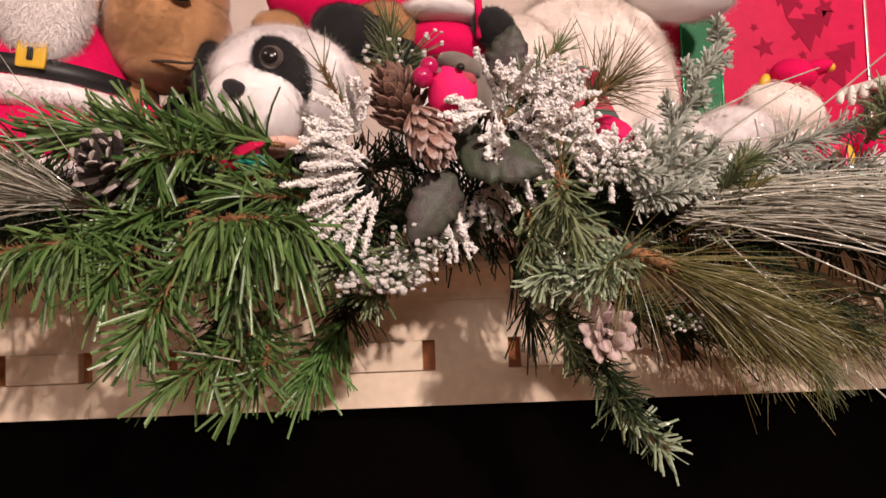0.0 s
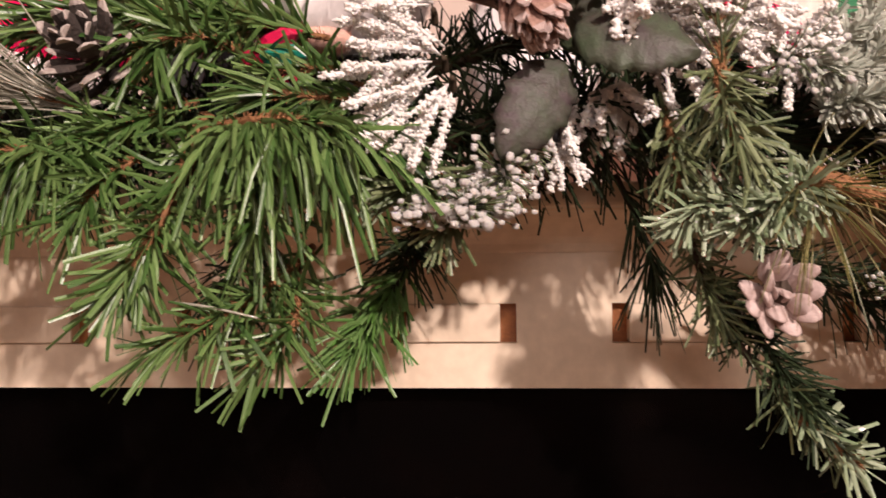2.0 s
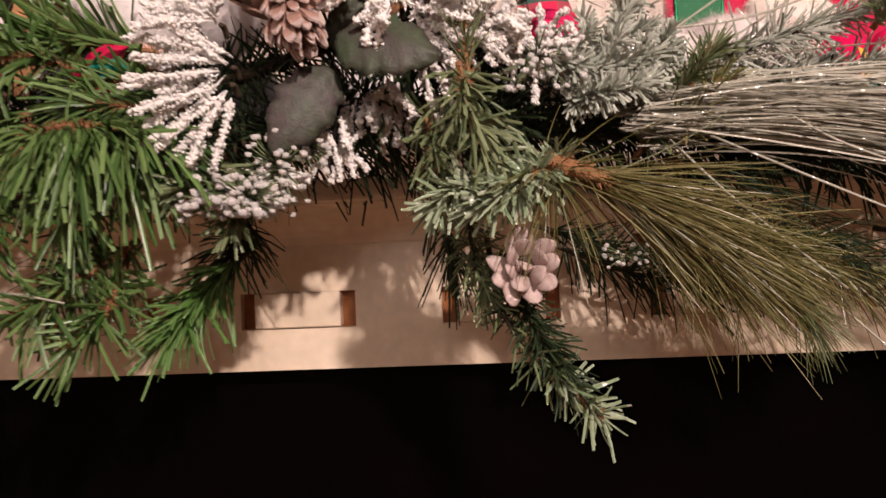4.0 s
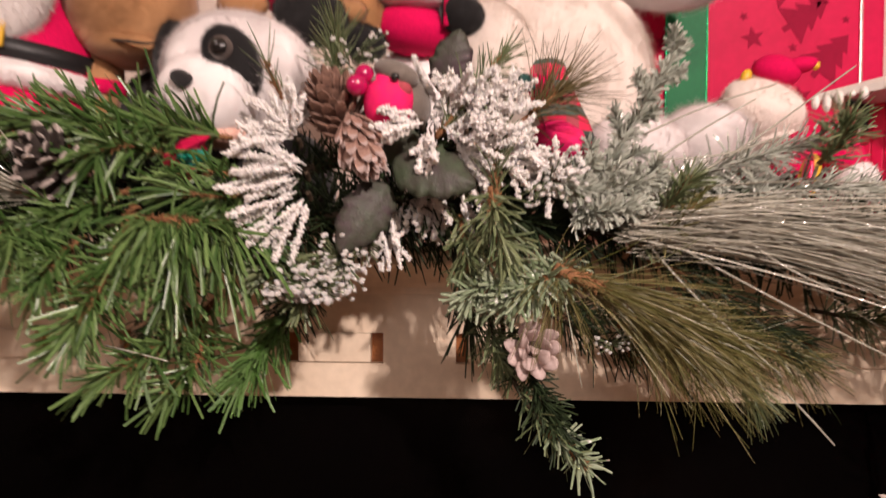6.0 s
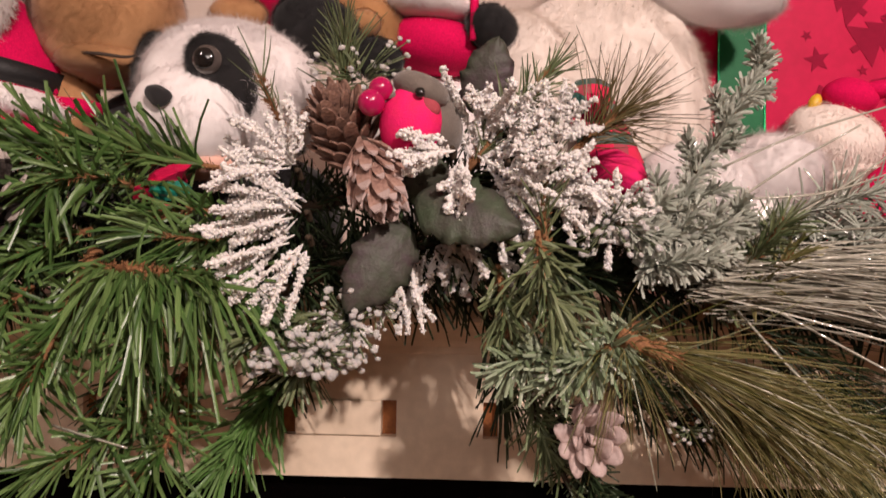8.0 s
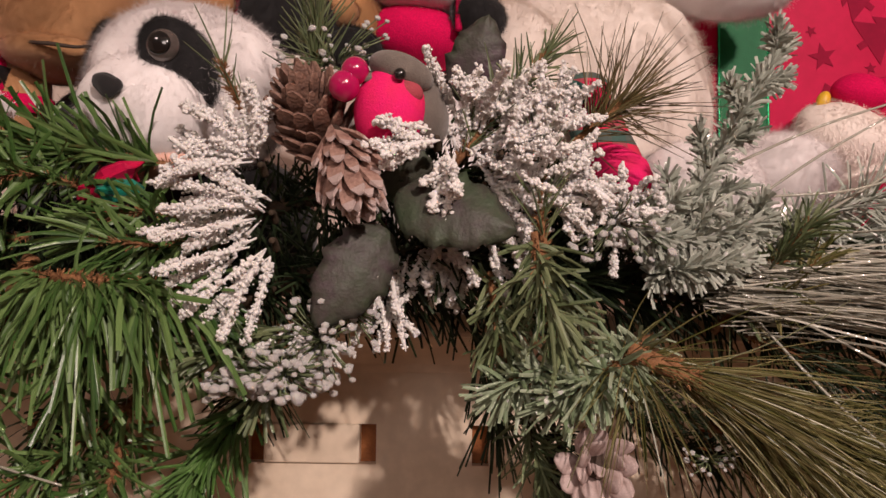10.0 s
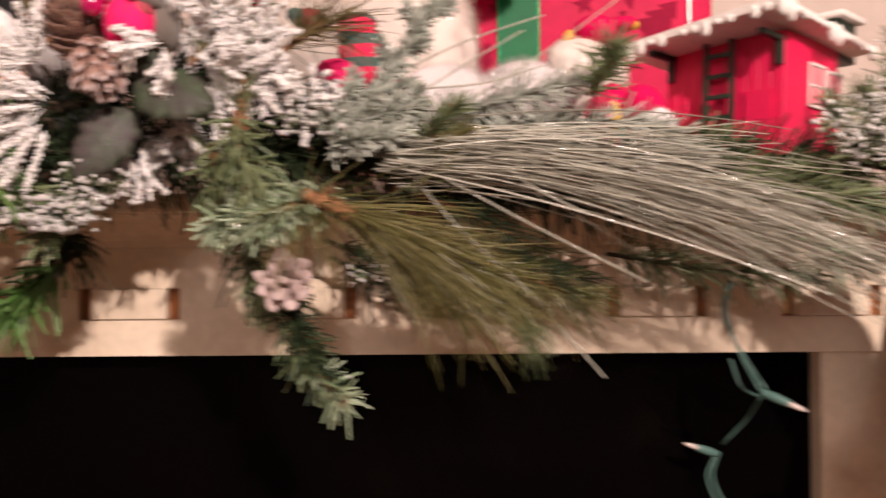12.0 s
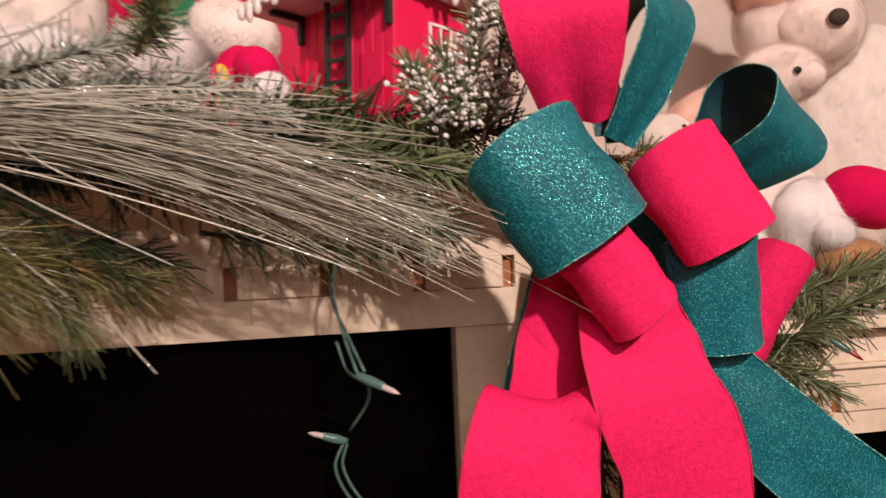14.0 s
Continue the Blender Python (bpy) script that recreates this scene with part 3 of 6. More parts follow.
# ---- the lower side shelf ----
side = holder("side_shelf", (1.3, 1.1, 0.0), "lower cream painted shelf unit with dentils beside the mantel", "shelf")
MB = Vector((1.3, 1.1, 0.0))
SX0, SX1, SY, SZ = 0.775, 2.2, 0.87, 1.0395
mpart("lower_board", SX0, SX1, SY + 0.003, 1.0, SZ, SZ + 0.026, CREAM, "glossy cream painted board", parent=side)
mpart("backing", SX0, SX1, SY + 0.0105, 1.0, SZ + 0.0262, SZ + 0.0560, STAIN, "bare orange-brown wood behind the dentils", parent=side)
mpart("frieze", SX0, SX1, SY - 0.001, 1.0, SZ + 0.0562, SZ + 0.078, CREAM, parent=side)
mpart("ledge", SX0, SX1, SY - 0.008, 1.0, SZ + 0.0782, SZ + 0.083, CREAM, parent=side)
mpart("crown_moulding", SX0, SX1, SY - 0.002, 1.0, SZ + 0.0832, SZ + 0.125, CREAM, parent=side)
mpart("shelf", SX0, SX1, SY - 0.03, 1.328, SZ + 0.1252, SZ + 0.14, CREAM, parent=side, bevel=0.003)
mpart("panel", SX0, SX1, SY + 0.03, SY + 0.04, 0.0, SZ - 0.001, BLACK_GLASS, "black glossy glass", parent=side)
mpart("side_panel", SX1 - 0.03, SX1, SY + 0.041, 1.32, 0.0, SZ + 0.125, CREAM, parent=side)
for k in range(9):
    ob = new("dentil", block)
    ob.parent = side
    ob.location = Vector((1.0655 + PITCH * (k - 3) + 0.034, SY + 0.0072, SZ + 0.0411)) - MB
SHELF2 = SZ + 0.14

# ---- the garland's sprigs ----
FLAT = 0.0028
# core needles, coloured dark to stand for shade deep in the gaps
sprig("core_branch", [(-0.62, 0.70, 1.385), (-0.30, 0.69, 1.37), (0.0, 0.69, 1.375), (0.30, 0.69, 1.375), (0.64, 0.70, 1.372)], 2600, 0.050, 0.0017, 62, DARK, "dark green garland core filling the shaded gaps", DARKSTEM, 0.004, droop=0.1, tip=False)
sprig("core_branch", [(-0.60, 0.645, 1.365), (-0.30, 0.635, 1.365), (-0.02, 0.63, 1.375), (0.24, 0.65, 1.36), (0.44, 0.68, 1.335)], 1700, 0.042, 0.0017, 65, DARK, "dark green garland core filling the shaded gaps", DARKSTEM, 0.004, droop=0.15, tip=False)
sprig("core_branch", [(-0.10, 0.640, 1.395), (0.0, 0.622, 1.42), (0.06, 0.62, 1.43), (0.14, 0.635, 1.41)], 700, 0.036, 0.0016, 70, DARK, "dark green garland core filling the shaded gaps", DARKSTEM, 0.004, droop=0.05, tip=False)
sprig("core_branch", [(-0.06, 0.63, 1.355), (0.01, 0.612, 1.38), (0.08, 0.612, 1.385), (0.14, 0.62, 1.37)], 600, 0.032, 0.0016, 70, DARK, "dark green garland core filling the shaded gaps", DARKSTEM, 0.004, droop=0.1, tip=False)
sprig("core_branch", [(-0.62, 0.67, 1.43), (-0.42, 0.665, 1.415), (-0.26, 0.66, 1.405), (-0.14, 0.66, 1.40)], 900, 0.038, 0.0016, 70, DARK, "dark green garland core filling the shaded gaps", DARKSTEM, 0.004, droop=0.05, tip=False)
sprig("core_branch", [(0.12, 0.65, 1.40), (0.24, 0.66, 1.385), (0.34, 0.67, 1.375), (0.50, 0.68, 1.36)], 700, 0.034, 0.0016, 70, DARK, "dark green garland core filling the shaded gaps", DARKSTEM, 0.004, droop=0.05, tip=False)
# wide green pine on the one side
sprig("pine_sprig", [(-0.1059, 0.6600, 1.4401), (-0.1808, 0.6350, 1.4477), (-0.2791, 0.6300, 1.4505)], 300, 0.046, FLAT, 42, GREEN, "green flat-needled pine sprig", droop=0.05, towards=(0, -0.4, 0.25), jitter=1.35)
sprig("pine_sprig", [(-0.1383, 0.6450, 1.4190), (-0.1732, 0.6100, 1.4283), (-0.2047, 0.6000, 1.4191)], 110, 0.040, FLAT, 55, GREEN, "green flat-needled pine sprig", droop=0.2, jitter=1.35)
sprig("pine_sprig", [(-0.2048, 0.6650, 1.4487), (-0.2864, 0.6550, 1.4476), (-0.3685, 0.6500, 1.4287)], 200, 0.042, FLAT * 0.7, 45, GREEN, "green flat-needled pine sprig", droop=0.05, jitter=1.35)
sprig("pine_sprig", [(-0.1648, 0.6050, 1.3812), (-0.1765, 0.5750, 1.3251), (-0.1989, 0.5650, 1.2817)], 210, 0.033, FLAT, 56, GREEN, "drooping green pine sprig", droop=0.12, stem_r=0.0038, jitter=1.35)
sprig("pine_sprig", [(-0.1616, 0.5900, 1.3711), (-0.1141, 0.5600, 1.3696), (-0.0635, 0.5700, 1.3644)], 240, 0.046, FLAT, 60, GREEN, "drooping green pine sprig", droop=0.45, towards=(0, -0.5, -1.1), stem_r=0.0024, jitter=1.35)
sprig("pine_sprig", [(-0.1104, 0.6300, 1.3072), (-0.1309, 0.5850, 1.2798), (-0.1745, 0.5650, 1.2548)], 150, 0.033, FLAT * 0.85, 52, GREEN, "drooping green pine sprig", droop=0.15, stem_r=0.002, jitter=1.35)
sprig("pine_sprig", [(-0.1219, 0.6400, 1.2984), (-0.1115, 0.5900, 1.2662), (-0.1305, 0.5800, 1.2432)], 100, 0.032, FLAT * 0.85, 50, GREEN, "drooping green pine sprig", droop=0.15, stem_r=0.002, jitter=1.35)
sprig("pine_sprig", [(-0.0494, 0.6900, 1.3062), (-0.0668, 0.6600, 1.2816), (-0.0859, 0.6200, 1.2451)], 190, 0.036, FLAT * 0.75, 36, BRIGHT, "bright green hanging pine sprig", DARKSTEM, 0.0026, droop=0.25, start=0.25)
sprig("pine_sprig", [(-0.0538, 0.6900, 1.3235), (-0.0610, 0.6700, 1.2951)], 110, 0.034, 0.0015, 60, DARK, "dark pine tuft", DARKSTEM, droop=0.3)
sprig("pine_sprig", [(-0.2293, 0.6050, 1.3663), (-0.2558, 0.5700, 1.3579), (-0.3183, 0.5650, 1.3520)], 170, 0.038, FLAT, 56, GREEN, "drooping green pine sprig", droop=0.6, towards=(0, -0.4, -0.3), stem_r=0.0028, jitter=1.35)
sprig("pine_sprig", [(-0.1803, 0.6300, 1.3956), (-0.2098, 0.6000, 1.3760), (-0.2359, 0.5900, 1.3592)], 170, 0.034, FLAT * 0.8, 50, GREEN, "green pine sprig", droop=0.2, jitter=1.35)
sprig("pine_sprig", [(-0.0584, 0.6300, 1.3909), (-0.0975, 0.6000, 1.3889), (-0.1319, 0.6000, 1.3924)], 110, 0.042, FLAT * 0.9, 40, GREEN, "green pine sprig", droop=0.2, jitter=1.35)
sprig("pine_sprig", [(-0.3482, 0.6300, 1.3478), (-0.3565, 0.5800, 1.3259), (-0.3869, 0.5700, 1.2946)], 220, 0.052, FLAT, 46, GREEN, "drooping green pine sprig", droop=0.35, jitter=1.35)
sprig("pine_sprig", [(-0.1441, 0.6600, 1.3409), (-0.1583, 0.6400, 1.2998), (-0.1622, 0.6200, 1.2742)], 110, 0.036, 0.0016, 50, DARK, "dark pine sprig", DARKSTEM, droop=0.2)
# long silvery needles at the far side
sprig("long_needle_sprig", [(-0.2285, 0.6200, 1.3851), (-0.2613, 0.6000, 1.3931), (-0.2820, 0.5900, 1.3971)], 130, 0.125, 0.0011, 16, LONG, "long silvery needles with glitter", droop=0.02, flat=False, seg=5)
# the other side
sprig("fir_sprig", [(0.1068, 0.5650, 1.3953), (0.1102, 0.5560, 1.3678), (0.1217, 0.5600, 1.3436)], 150, 0.024, 0.0021, 52, SAGE, "short-needled green fir sprig", droop=0.25, jitter=1.4)
sprig("fir_sprig", [(0.0856, 0.5850, 1.3759), (0.0896, 0.5750, 1.3499), (0.0961, 0.5850, 1.3293)], 120, 0.022, 0.0019, 52, SAGE, "short-needled green fir sprig", droop=0.2, jitter=1.4)
sprig("fir_sprig", [(0.1677, 0.5850, 1.3412), (0.1430, 0.5600, 1.3288), (0.1196, 0.5550, 1.3156)], 280, 0.021, 0.0024, 62, PALE, "frosted pale green fir tip", droop=0.1, stem_r=0.0034, jitter=1.4)
sprig("fir_sprig", [(0.1276, 0.5750, 1.3278), (0.1035, 0.5650, 1.3244), (0.0895, 0.5700, 1.3149)], 130, 0.020, 0.0021, 58, PALE, "frosted pale green fir tip", droop=0.1, jitter=1.4)
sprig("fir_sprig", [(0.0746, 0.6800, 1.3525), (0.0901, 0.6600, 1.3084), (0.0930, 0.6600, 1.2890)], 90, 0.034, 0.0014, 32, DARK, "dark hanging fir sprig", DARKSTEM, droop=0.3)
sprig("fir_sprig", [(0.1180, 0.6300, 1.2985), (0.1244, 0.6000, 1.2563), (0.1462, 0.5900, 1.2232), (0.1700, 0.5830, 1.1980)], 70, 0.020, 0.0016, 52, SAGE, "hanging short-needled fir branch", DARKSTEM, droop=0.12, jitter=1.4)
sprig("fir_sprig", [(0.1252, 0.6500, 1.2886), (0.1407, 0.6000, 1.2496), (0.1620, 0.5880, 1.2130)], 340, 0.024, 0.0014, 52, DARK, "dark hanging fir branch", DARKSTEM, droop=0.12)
sprig("fir_sprig", [(0.1520, 0.5880, 1.2160), (0.1660, 0.5840, 1.2050), (0.1790, 0.5800, 1.1930)], 60, 0.020, 0.0020, 55, PALE, "pale hanging fir tip", droop=0.1, stem_r=0.0024, jitter=1.4)
sprig("fir_sprig", [(0.1080, 0.6300, 1.3215), (0.1090, 0.6100, 1.2910), (0.1160, 0.6000, 1.2655)], 150, 0.022, 0.0014, 55, SAGE, "short-needled fir sprig", DARKSTEM, droop=0.15, jitter=1.4)
sprig("long_needle_sprig", [(0.1588, 0.5750, 1.3348), (0.1921, 0.5720, 1.3212), (0.2343, 0.5800, 1.2950)], 380, 0.096, 0.0008, 15, OLIVE, "long fine olive pine needles", droop=0.10, flat=False, stem_r=0.0040, seg=5)
sprig("long_needle_sprig", [(0.1878, 0.5850, 1.3258), (0.2341, 0.5900, 1.3032), (0.2747, 0.6000, 1.2803)], 280, 0.060, 0.0008, 26, OLIVE, "long fine olive pine needles", droop=0.2, flat=False, seg=5)
sprig("long_needle_sprig", [(0.2293, 0.6200, 1.3430), (0.2768, 0.6200, 1.3234), (0.3277, 0.6200, 1.2906)], 150, 0.060, 0.0008, 30, DARK, "dark fine pine needles", droop=0.2, flat=False, seg=4)
sprig("long_needle_sprig", [(0.1493, 0.5750, 1.3352), (0.1562, 0.5700, 1.3307), (0.1620, 0.5700, 1.3250)], 90, 0.055, 0.0008, 65, OLIVE, "long fine olive pine needles", droop=0.25, flat=False, seg=4, tip=False)
sprig("long_needle_sprig", [(0.2057, 0.6100, 1.2940), (0.2402, 0.6000, 1.2893), (0.2820, 0.6000, 1.2804)], 300, 0.050, 0.0009, 42, OLIVE, "fine olive pine needles", droop=0.3, flat=False, stem_r=0.0026, seg=4)
sprig("long_needle_sprig", [(0.2644, 0.6300, 1.2844), (0.2950, 0.6200, 1.2620), (0.3110, 0.6200, 1.2420)], 120, 0.034, 0.001, 25, SAGE, "hanging pine needles", droop=0.3, flat=False, seg=4)
sprig("long_needle_sprig", [(0.1307, 0.6050, 1.4464), (0.1490, 0.6100, 1.4623), (0.1615, 0.6150, 1.4720)], 150, 0.055, 0.0008, 38, BROWNISH, "spiky brown-olive needle tuft", droop=0.03, flat=False, towards=(0.3, 0, 0.1), seg=4)
sprig("frosted_sprig", [(0.1725, 0.6000, 1.3655), (0.2049, 0.6200, 1.4265), (0.2561, 0.6320, 1.5098)], 714, 0.0125, 0.0021, 50, SILVER, "silvery frosted cedar sprig", DARKSTEM, droop=0.05)
sprig("frosted_sprig", [(0.1540, 0.5850, 1.4028), (0.1842, 0.5900, 1.3939), (0.2305, 0.6000, 1.4044)], 561, 0.0125, 0.0021, 55, SILVER, "silvery frosted cedar sprig", DARKSTEM, droop=0.05)
sprig("frosted_sprig", [(0.1686, 0.6000, 1.3743), (0.1863, 0.5850, 1.3783), (0.2176, 0.5900, 1.3841)], 408, 0.0125, 0.0021, 55, SILVER, "silvery frosted cedar sprig", DARKSTEM, droop=0.1)
for line in ([(0.1725, 0.6000, 1.3655), (0.2049, 0.6200, 1.4265), (0.2561, 0.6320, 1.5098)], [(0.1540, 0.5850, 1.4028), (0.1842, 0.5900, 1.3939), (0.2305, 0.6000, 1.4044)]):
    pts, d = spline(np.array(line), 30)
    for k in range(4, 29, 3):
        side = unit(np.cross(d[k], (0, -1, 0)) * (1 if k % 2 else -1) + d[k] * 0.9 + rng.normal(size=3) * 0.25)
        ln = 0.030 * (1.1 - k / 40)
        sprig("frosted_twig", [pts[k], pts[k] + side * ln * 0.5, pts[k] + side * ln + np.array([0, -0.003, 0.002])], 80, 0.0100, 0.0020, 50, SILVER, "silvery frosted side twig", DARKSTEM, 0.0008, droop=0.05)
sprig("fir_sprig", [(0.2116, 0.6200, 1.3437), (0.2349, 0.6050, 1.3766), (0.2562, 0.6000, 1.4033)], 240, 0.021, 0.0014, 55, SAGE, "short olive-green fir sprig", droop=0.08, jitter=1.4)
sprig("fir_sprig", [(0.2180, 0.6100, 1.3559), (0.2410, 0.6000, 1.3629), (0.2594, 0.6000, 1.3837)], 150, 0.021, 0.0014, 55, OLIVE, "short olive-green fir sprig", droop=0.08)
sprig("frosted_sprig", [(0.2209, 0.6400, 1.3877), (0.2743, 0.6600, 1.3972), (0.3393, 0.6600, 1.4036)], 300, 0.026, 0.0018, 45, SILVER, "silvery frosted sprig", DARKSTEM, droop=0.05)
sprig("fir_sprig", [(0.2199, 0.6500, 1.3847), (0.2834, 0.6700, 1.3869), (0.3588, 0.6700, 1.3863)], 240, 0.030, 0.0016, 45, SAGE, "green fir sprig", DARKSTEM, droop=0.05, jitter=1.4)
sprig("fir_sprig", [(0.3607, 0.6250, 1.4173), (0.3732, 0.6150, 1.4351), (0.3784, 0.6120, 1.4520)], 190, 0.024, 0.0013, 55, SAGE, "small upright fir tip", droop=0.0, jitter=1.4)
sprig("fir_sprig", [(0.4314, 0.6900, 1.3659), (0.4950, 0.6750, 1.3628), (0.5605, 0.6650, 1.3493)], 330, 0.032, 0.0015, 48, SAGE, "green fir sprig", DARKSTEM, droop=0.1, jitter=1.4)
sprig("fir_sprig", [(0.4223, 0.7000, 1.3783), (0.4583, 0.7000, 1.3903), (0.4944, 0.7000, 1.3933)], 130, 0.032, 0.0017, 45, SAGE, "green fir sprig", droop=0.1, jitter=1.4)
sprig("fir_sprig", [(0.3888, 0.7000, 1.2974), (0.4684, 0.6900, 1.2844), (0.5543, 0.6850, 1.2786)], 330, 0.030, 0.0014, 50, SAGE, "green fir sprig", DARKSTEM, droop=0.2, jitter=1.4)
sprig("fir_sprig", [(0.2669, 0.6800, 1.3163), (0.3235, 0.6700, 1.2903), (0.3700, 0.6700, 1.2740)], 120, 0.032, 0.0012, 50, DARK, "dark fir sprig", DARKSTEM, droop=0.2)
sprig("fir_sprig", [(0.5974, 0.6600, 1.3528), (0.5682, 0.6400, 1.3588), (0.5396, 0.6400, 1.3639)], 120, 0.026, 0.0013, 50, SAGE, "green fir sprig", DARKSTEM, droop=0.05, jitter=1.4)
sprig("fir_sprig", [(0.7077, 0.6800, 1.3373), (0.7332, 0.6700, 1.3461), (0.7494, 0.6700, 1.3508)], 60, 0.022, 0.0012, 60, SAGE, "green fir tip", droop=0.05, jitter=1.4)
sprig("fir_sprig", [(0.4548, 0.6600, 1.3523), (0.5174, 0.6450, 1.3494), (0.5842, 0.6350, 1.3310)], 300, 0.034, 0.0020, 45, SAGE, "green fir sprig", DARKSTEM, droop=0.15, jitter=1.4)
sprig("fir_sprig", [(0.4721, 0.6600, 1.3289), (0.5260, 0.6500, 1.3153), (0.5710, 0.6450, 1.2929)], 240, 0.030, 0.0019, 48, PALE, "frosted green fir sprig", DARKSTEM, droop=0.2, jitter=1.4)
# the sweeping bundle of long silvery needles
p = loc(np.array([(0.1997, 0.6150, 1.3799), (0.2208, 0.5950, 1.3602)]))
n = 270
a = p[0] + (p[1] - p[0]) * rng.random((n, 1)) + rng.normal(size=(n, 3)) * 0.006
k = rng.random((n, 1))
high, low = loc((0.4571, 0.6300, 1.3953)), loc((0.5993, 0.5450, 1.2421))
mid = loc((0.5981, 0.6000, 1.3100))
tip = np.where(k < 0.35, high + (mid - high) * (k / 0.35), mid + (low - mid) * ((k - 0.35) / 0.65)) + rng.normal(size=(n, 3)) * np.array([0.022, 0.022, 0.016])
reach = 0.45 + 0.55 * rng.random((n, 1)) ** 0.55
tip = a + (tip - a) * reach
ln = np.linalg.norm(tip - a, axis=1)
bend = np.array([0.0, 0.0, -0.22]) * (0.6 + 0.6 * rng.random((n, 1))) * (0.4 + k) + rng.normal(size=(n, 3)) * 0.075
way = (tip - a) / ln[:, None] - bend
v, f = blades(a, way, ln * np.linalg.norm(way, axis=1), bend, 0.0008 + 0.0005 * rng.random(n), False, 8, 0.35)
ob = tube("long_needle_sprig", [p[0] + np.array([-0.04, 0.04, 0]), p[0], p[1]], [0.003, 0.002, 0.0015], DARKSTEM, garland, "sweeping bundle of long silvery needles with glitter")
put("needles", mesh_of("needles", v, f, LONG), ob, kind="stuff")
# filler of dark needles, their colour deepening the shade over the board
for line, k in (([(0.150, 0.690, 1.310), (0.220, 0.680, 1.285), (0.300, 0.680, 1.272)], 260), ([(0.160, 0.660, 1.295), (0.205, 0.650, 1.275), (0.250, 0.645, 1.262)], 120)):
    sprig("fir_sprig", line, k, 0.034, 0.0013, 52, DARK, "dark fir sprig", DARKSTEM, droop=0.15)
sprig("long_needle_sprig", [(0.217, 0.605, 1.289), (0.285, 0.612, 1.284), (0.350, 0.630, 1.266)], 300, 0.042, 0.0010, 40, OLIVE, "olive pine sprig on an orange-brown stem", droop=0.2, flat=False, stem_r=0.003, seg=4)
sprig("stem_bud", [(0.153, 0.566, 1.337), (0.170, 0.562, 1.331), (0.188, 0.564, 1.324)], 12, 0.020, 0.0009, 40, OLIVE, "bristly orange-brown stem", stem_r=0.0048, flat=False)
for line, k in (([(0.236, 0.650, 1.398), (0.300, 0.645, 1.418), (0.370, 0.655, 1.438)], 330), ([(0.310, 0.650, 1.388), (0.390, 0.650, 1.402), (0.450, 0.655, 1.380)], 300)):
    sprig("frosted_sprig", line, k, 0.024, 0.0015, 48, SILVER, "silvery frosted sprig", DARKSTEM, droop=0.03, jitter=1.3)
# single glittering strands
for q in ([(0.2244, 0.6000, 1.3566), (0.2618, 0.5900, 1.3138), (0.3206, 0.5850, 1.2596)], [(0.2500, 0.5900, 1.3511), (0.3184, 0.5700, 1.3124), (0.3882, 0.5600, 1.2765)],
          [(0.2208, 0.6000, 1.3852), (0.2965, 0.6100, 1.4277), (0.3852, 0.6200, 1.4918)], [(0.2269, 0.6000, 1.4175), (0.2789, 0.6000, 1.4220), (0.3253, 0.6050, 1.4365)],
          [(0.2256, 0.6200, 1.4392), (0.2714, 0.6200, 1.4600), (0.3262, 0.6200, 1.4782)], [(-0.1771, 0.5800, 1.2769), (-0.1499, 0.5650, 1.2747), (-0.1227, 0.5600, 1.2693)],
          [(0.2070, 0.6100, 1.4004), (0.2668, 0.6200, 1.4408), (0.3106, 0.6200, 1.4667)], [(0.3337, 0.6200, 1.2445), (0.3518, 0.6100, 1.2236), (0.3680, 0.6050, 1.2047)],
          [(0.2919, 0.5800, 1.3590), (0.3147, 0.5700, 1.3408), (0.3485, 0.5600, 1.3229)]):
    tube("strand", loc(q), [0.0008, 0.0008, 0.0006], LONG, garland, "single glittering strand", sides=5)

# flocked sprays
c = (-0.0288, 0.5850, 1.4057)
flocked("flocked_spray", c, fan(17, 130, 215, 0.45, 0.3), 0.040 + 0.028 * rng.random(17), 0.0042, "twigs thick with white flocking")
flocked("flocked_spray", (-0.0338, 0.5800, 1.4303), fan(15, 70, 190, 0.45), 0.030 + 0.028 * rng.random(15), 0.0040, "twigs thick with white flocking")
flocked("flocked_spray", (-0.0234, 0.5650, 1.3902), fan(9, 195, 262, 0.25, 0.2), 0.050 + 0.012 * rng.random(9), 0.0043, "twigs thick with white flocking", sag=0.05)
flocked("flocked_spray", (0.0891, 0.5850, 1.4563), fan(18, 20, 150, 0.5), 0.018 + 0.026 * rng.random(18), 0.0040, "twigs thick with white flocking")
flocked("flocked_spray", (0.0722, 0.5950, 1.4399), fan(18, -50, 120, 0.45, 0.45), 0.034 + 0.034 * rng.random(18), 0.0040, "twigs thick with white flocking")
flocked("flocked_spray", (0.0585, 0.5560, 1.4407), fan(6, 150, 215, 0.5, 0.2), 0.022 + 0.022 * rng.random(6), 0.0046, "twigs thick with white flocking")
flocked("flocked_spray", (0.0834, 0.5850, 1.4225), fan(18, -85, 35, 0.35, 0.45), 0.026 + 0.036 * rng.random(18), 0.0040, "twigs thick with white flocking")
flocked("flocked_spray", (0.0621, 0.6000, 1.3957), fan(16, 230, 310, 0.2), 0.026 + 0.022 * rng.random(16), 0.0042, "twigs thick with white flocking")
flocked("flocked_spray", (0.0401, 0.6000, 1.3858), fan(8, 240, 275, 0.2), 0.026 + 0.014 * rng.random(8), 0.0040, "twigs thick with white flocking")
flocked("flocked_spray", (0.1192, 0.5900, 1.4521), fan(16, 10, 170, 0.4), 0.018 + 0.020 * rng.random(16), 0.0038, "twigs thick with white flocking")
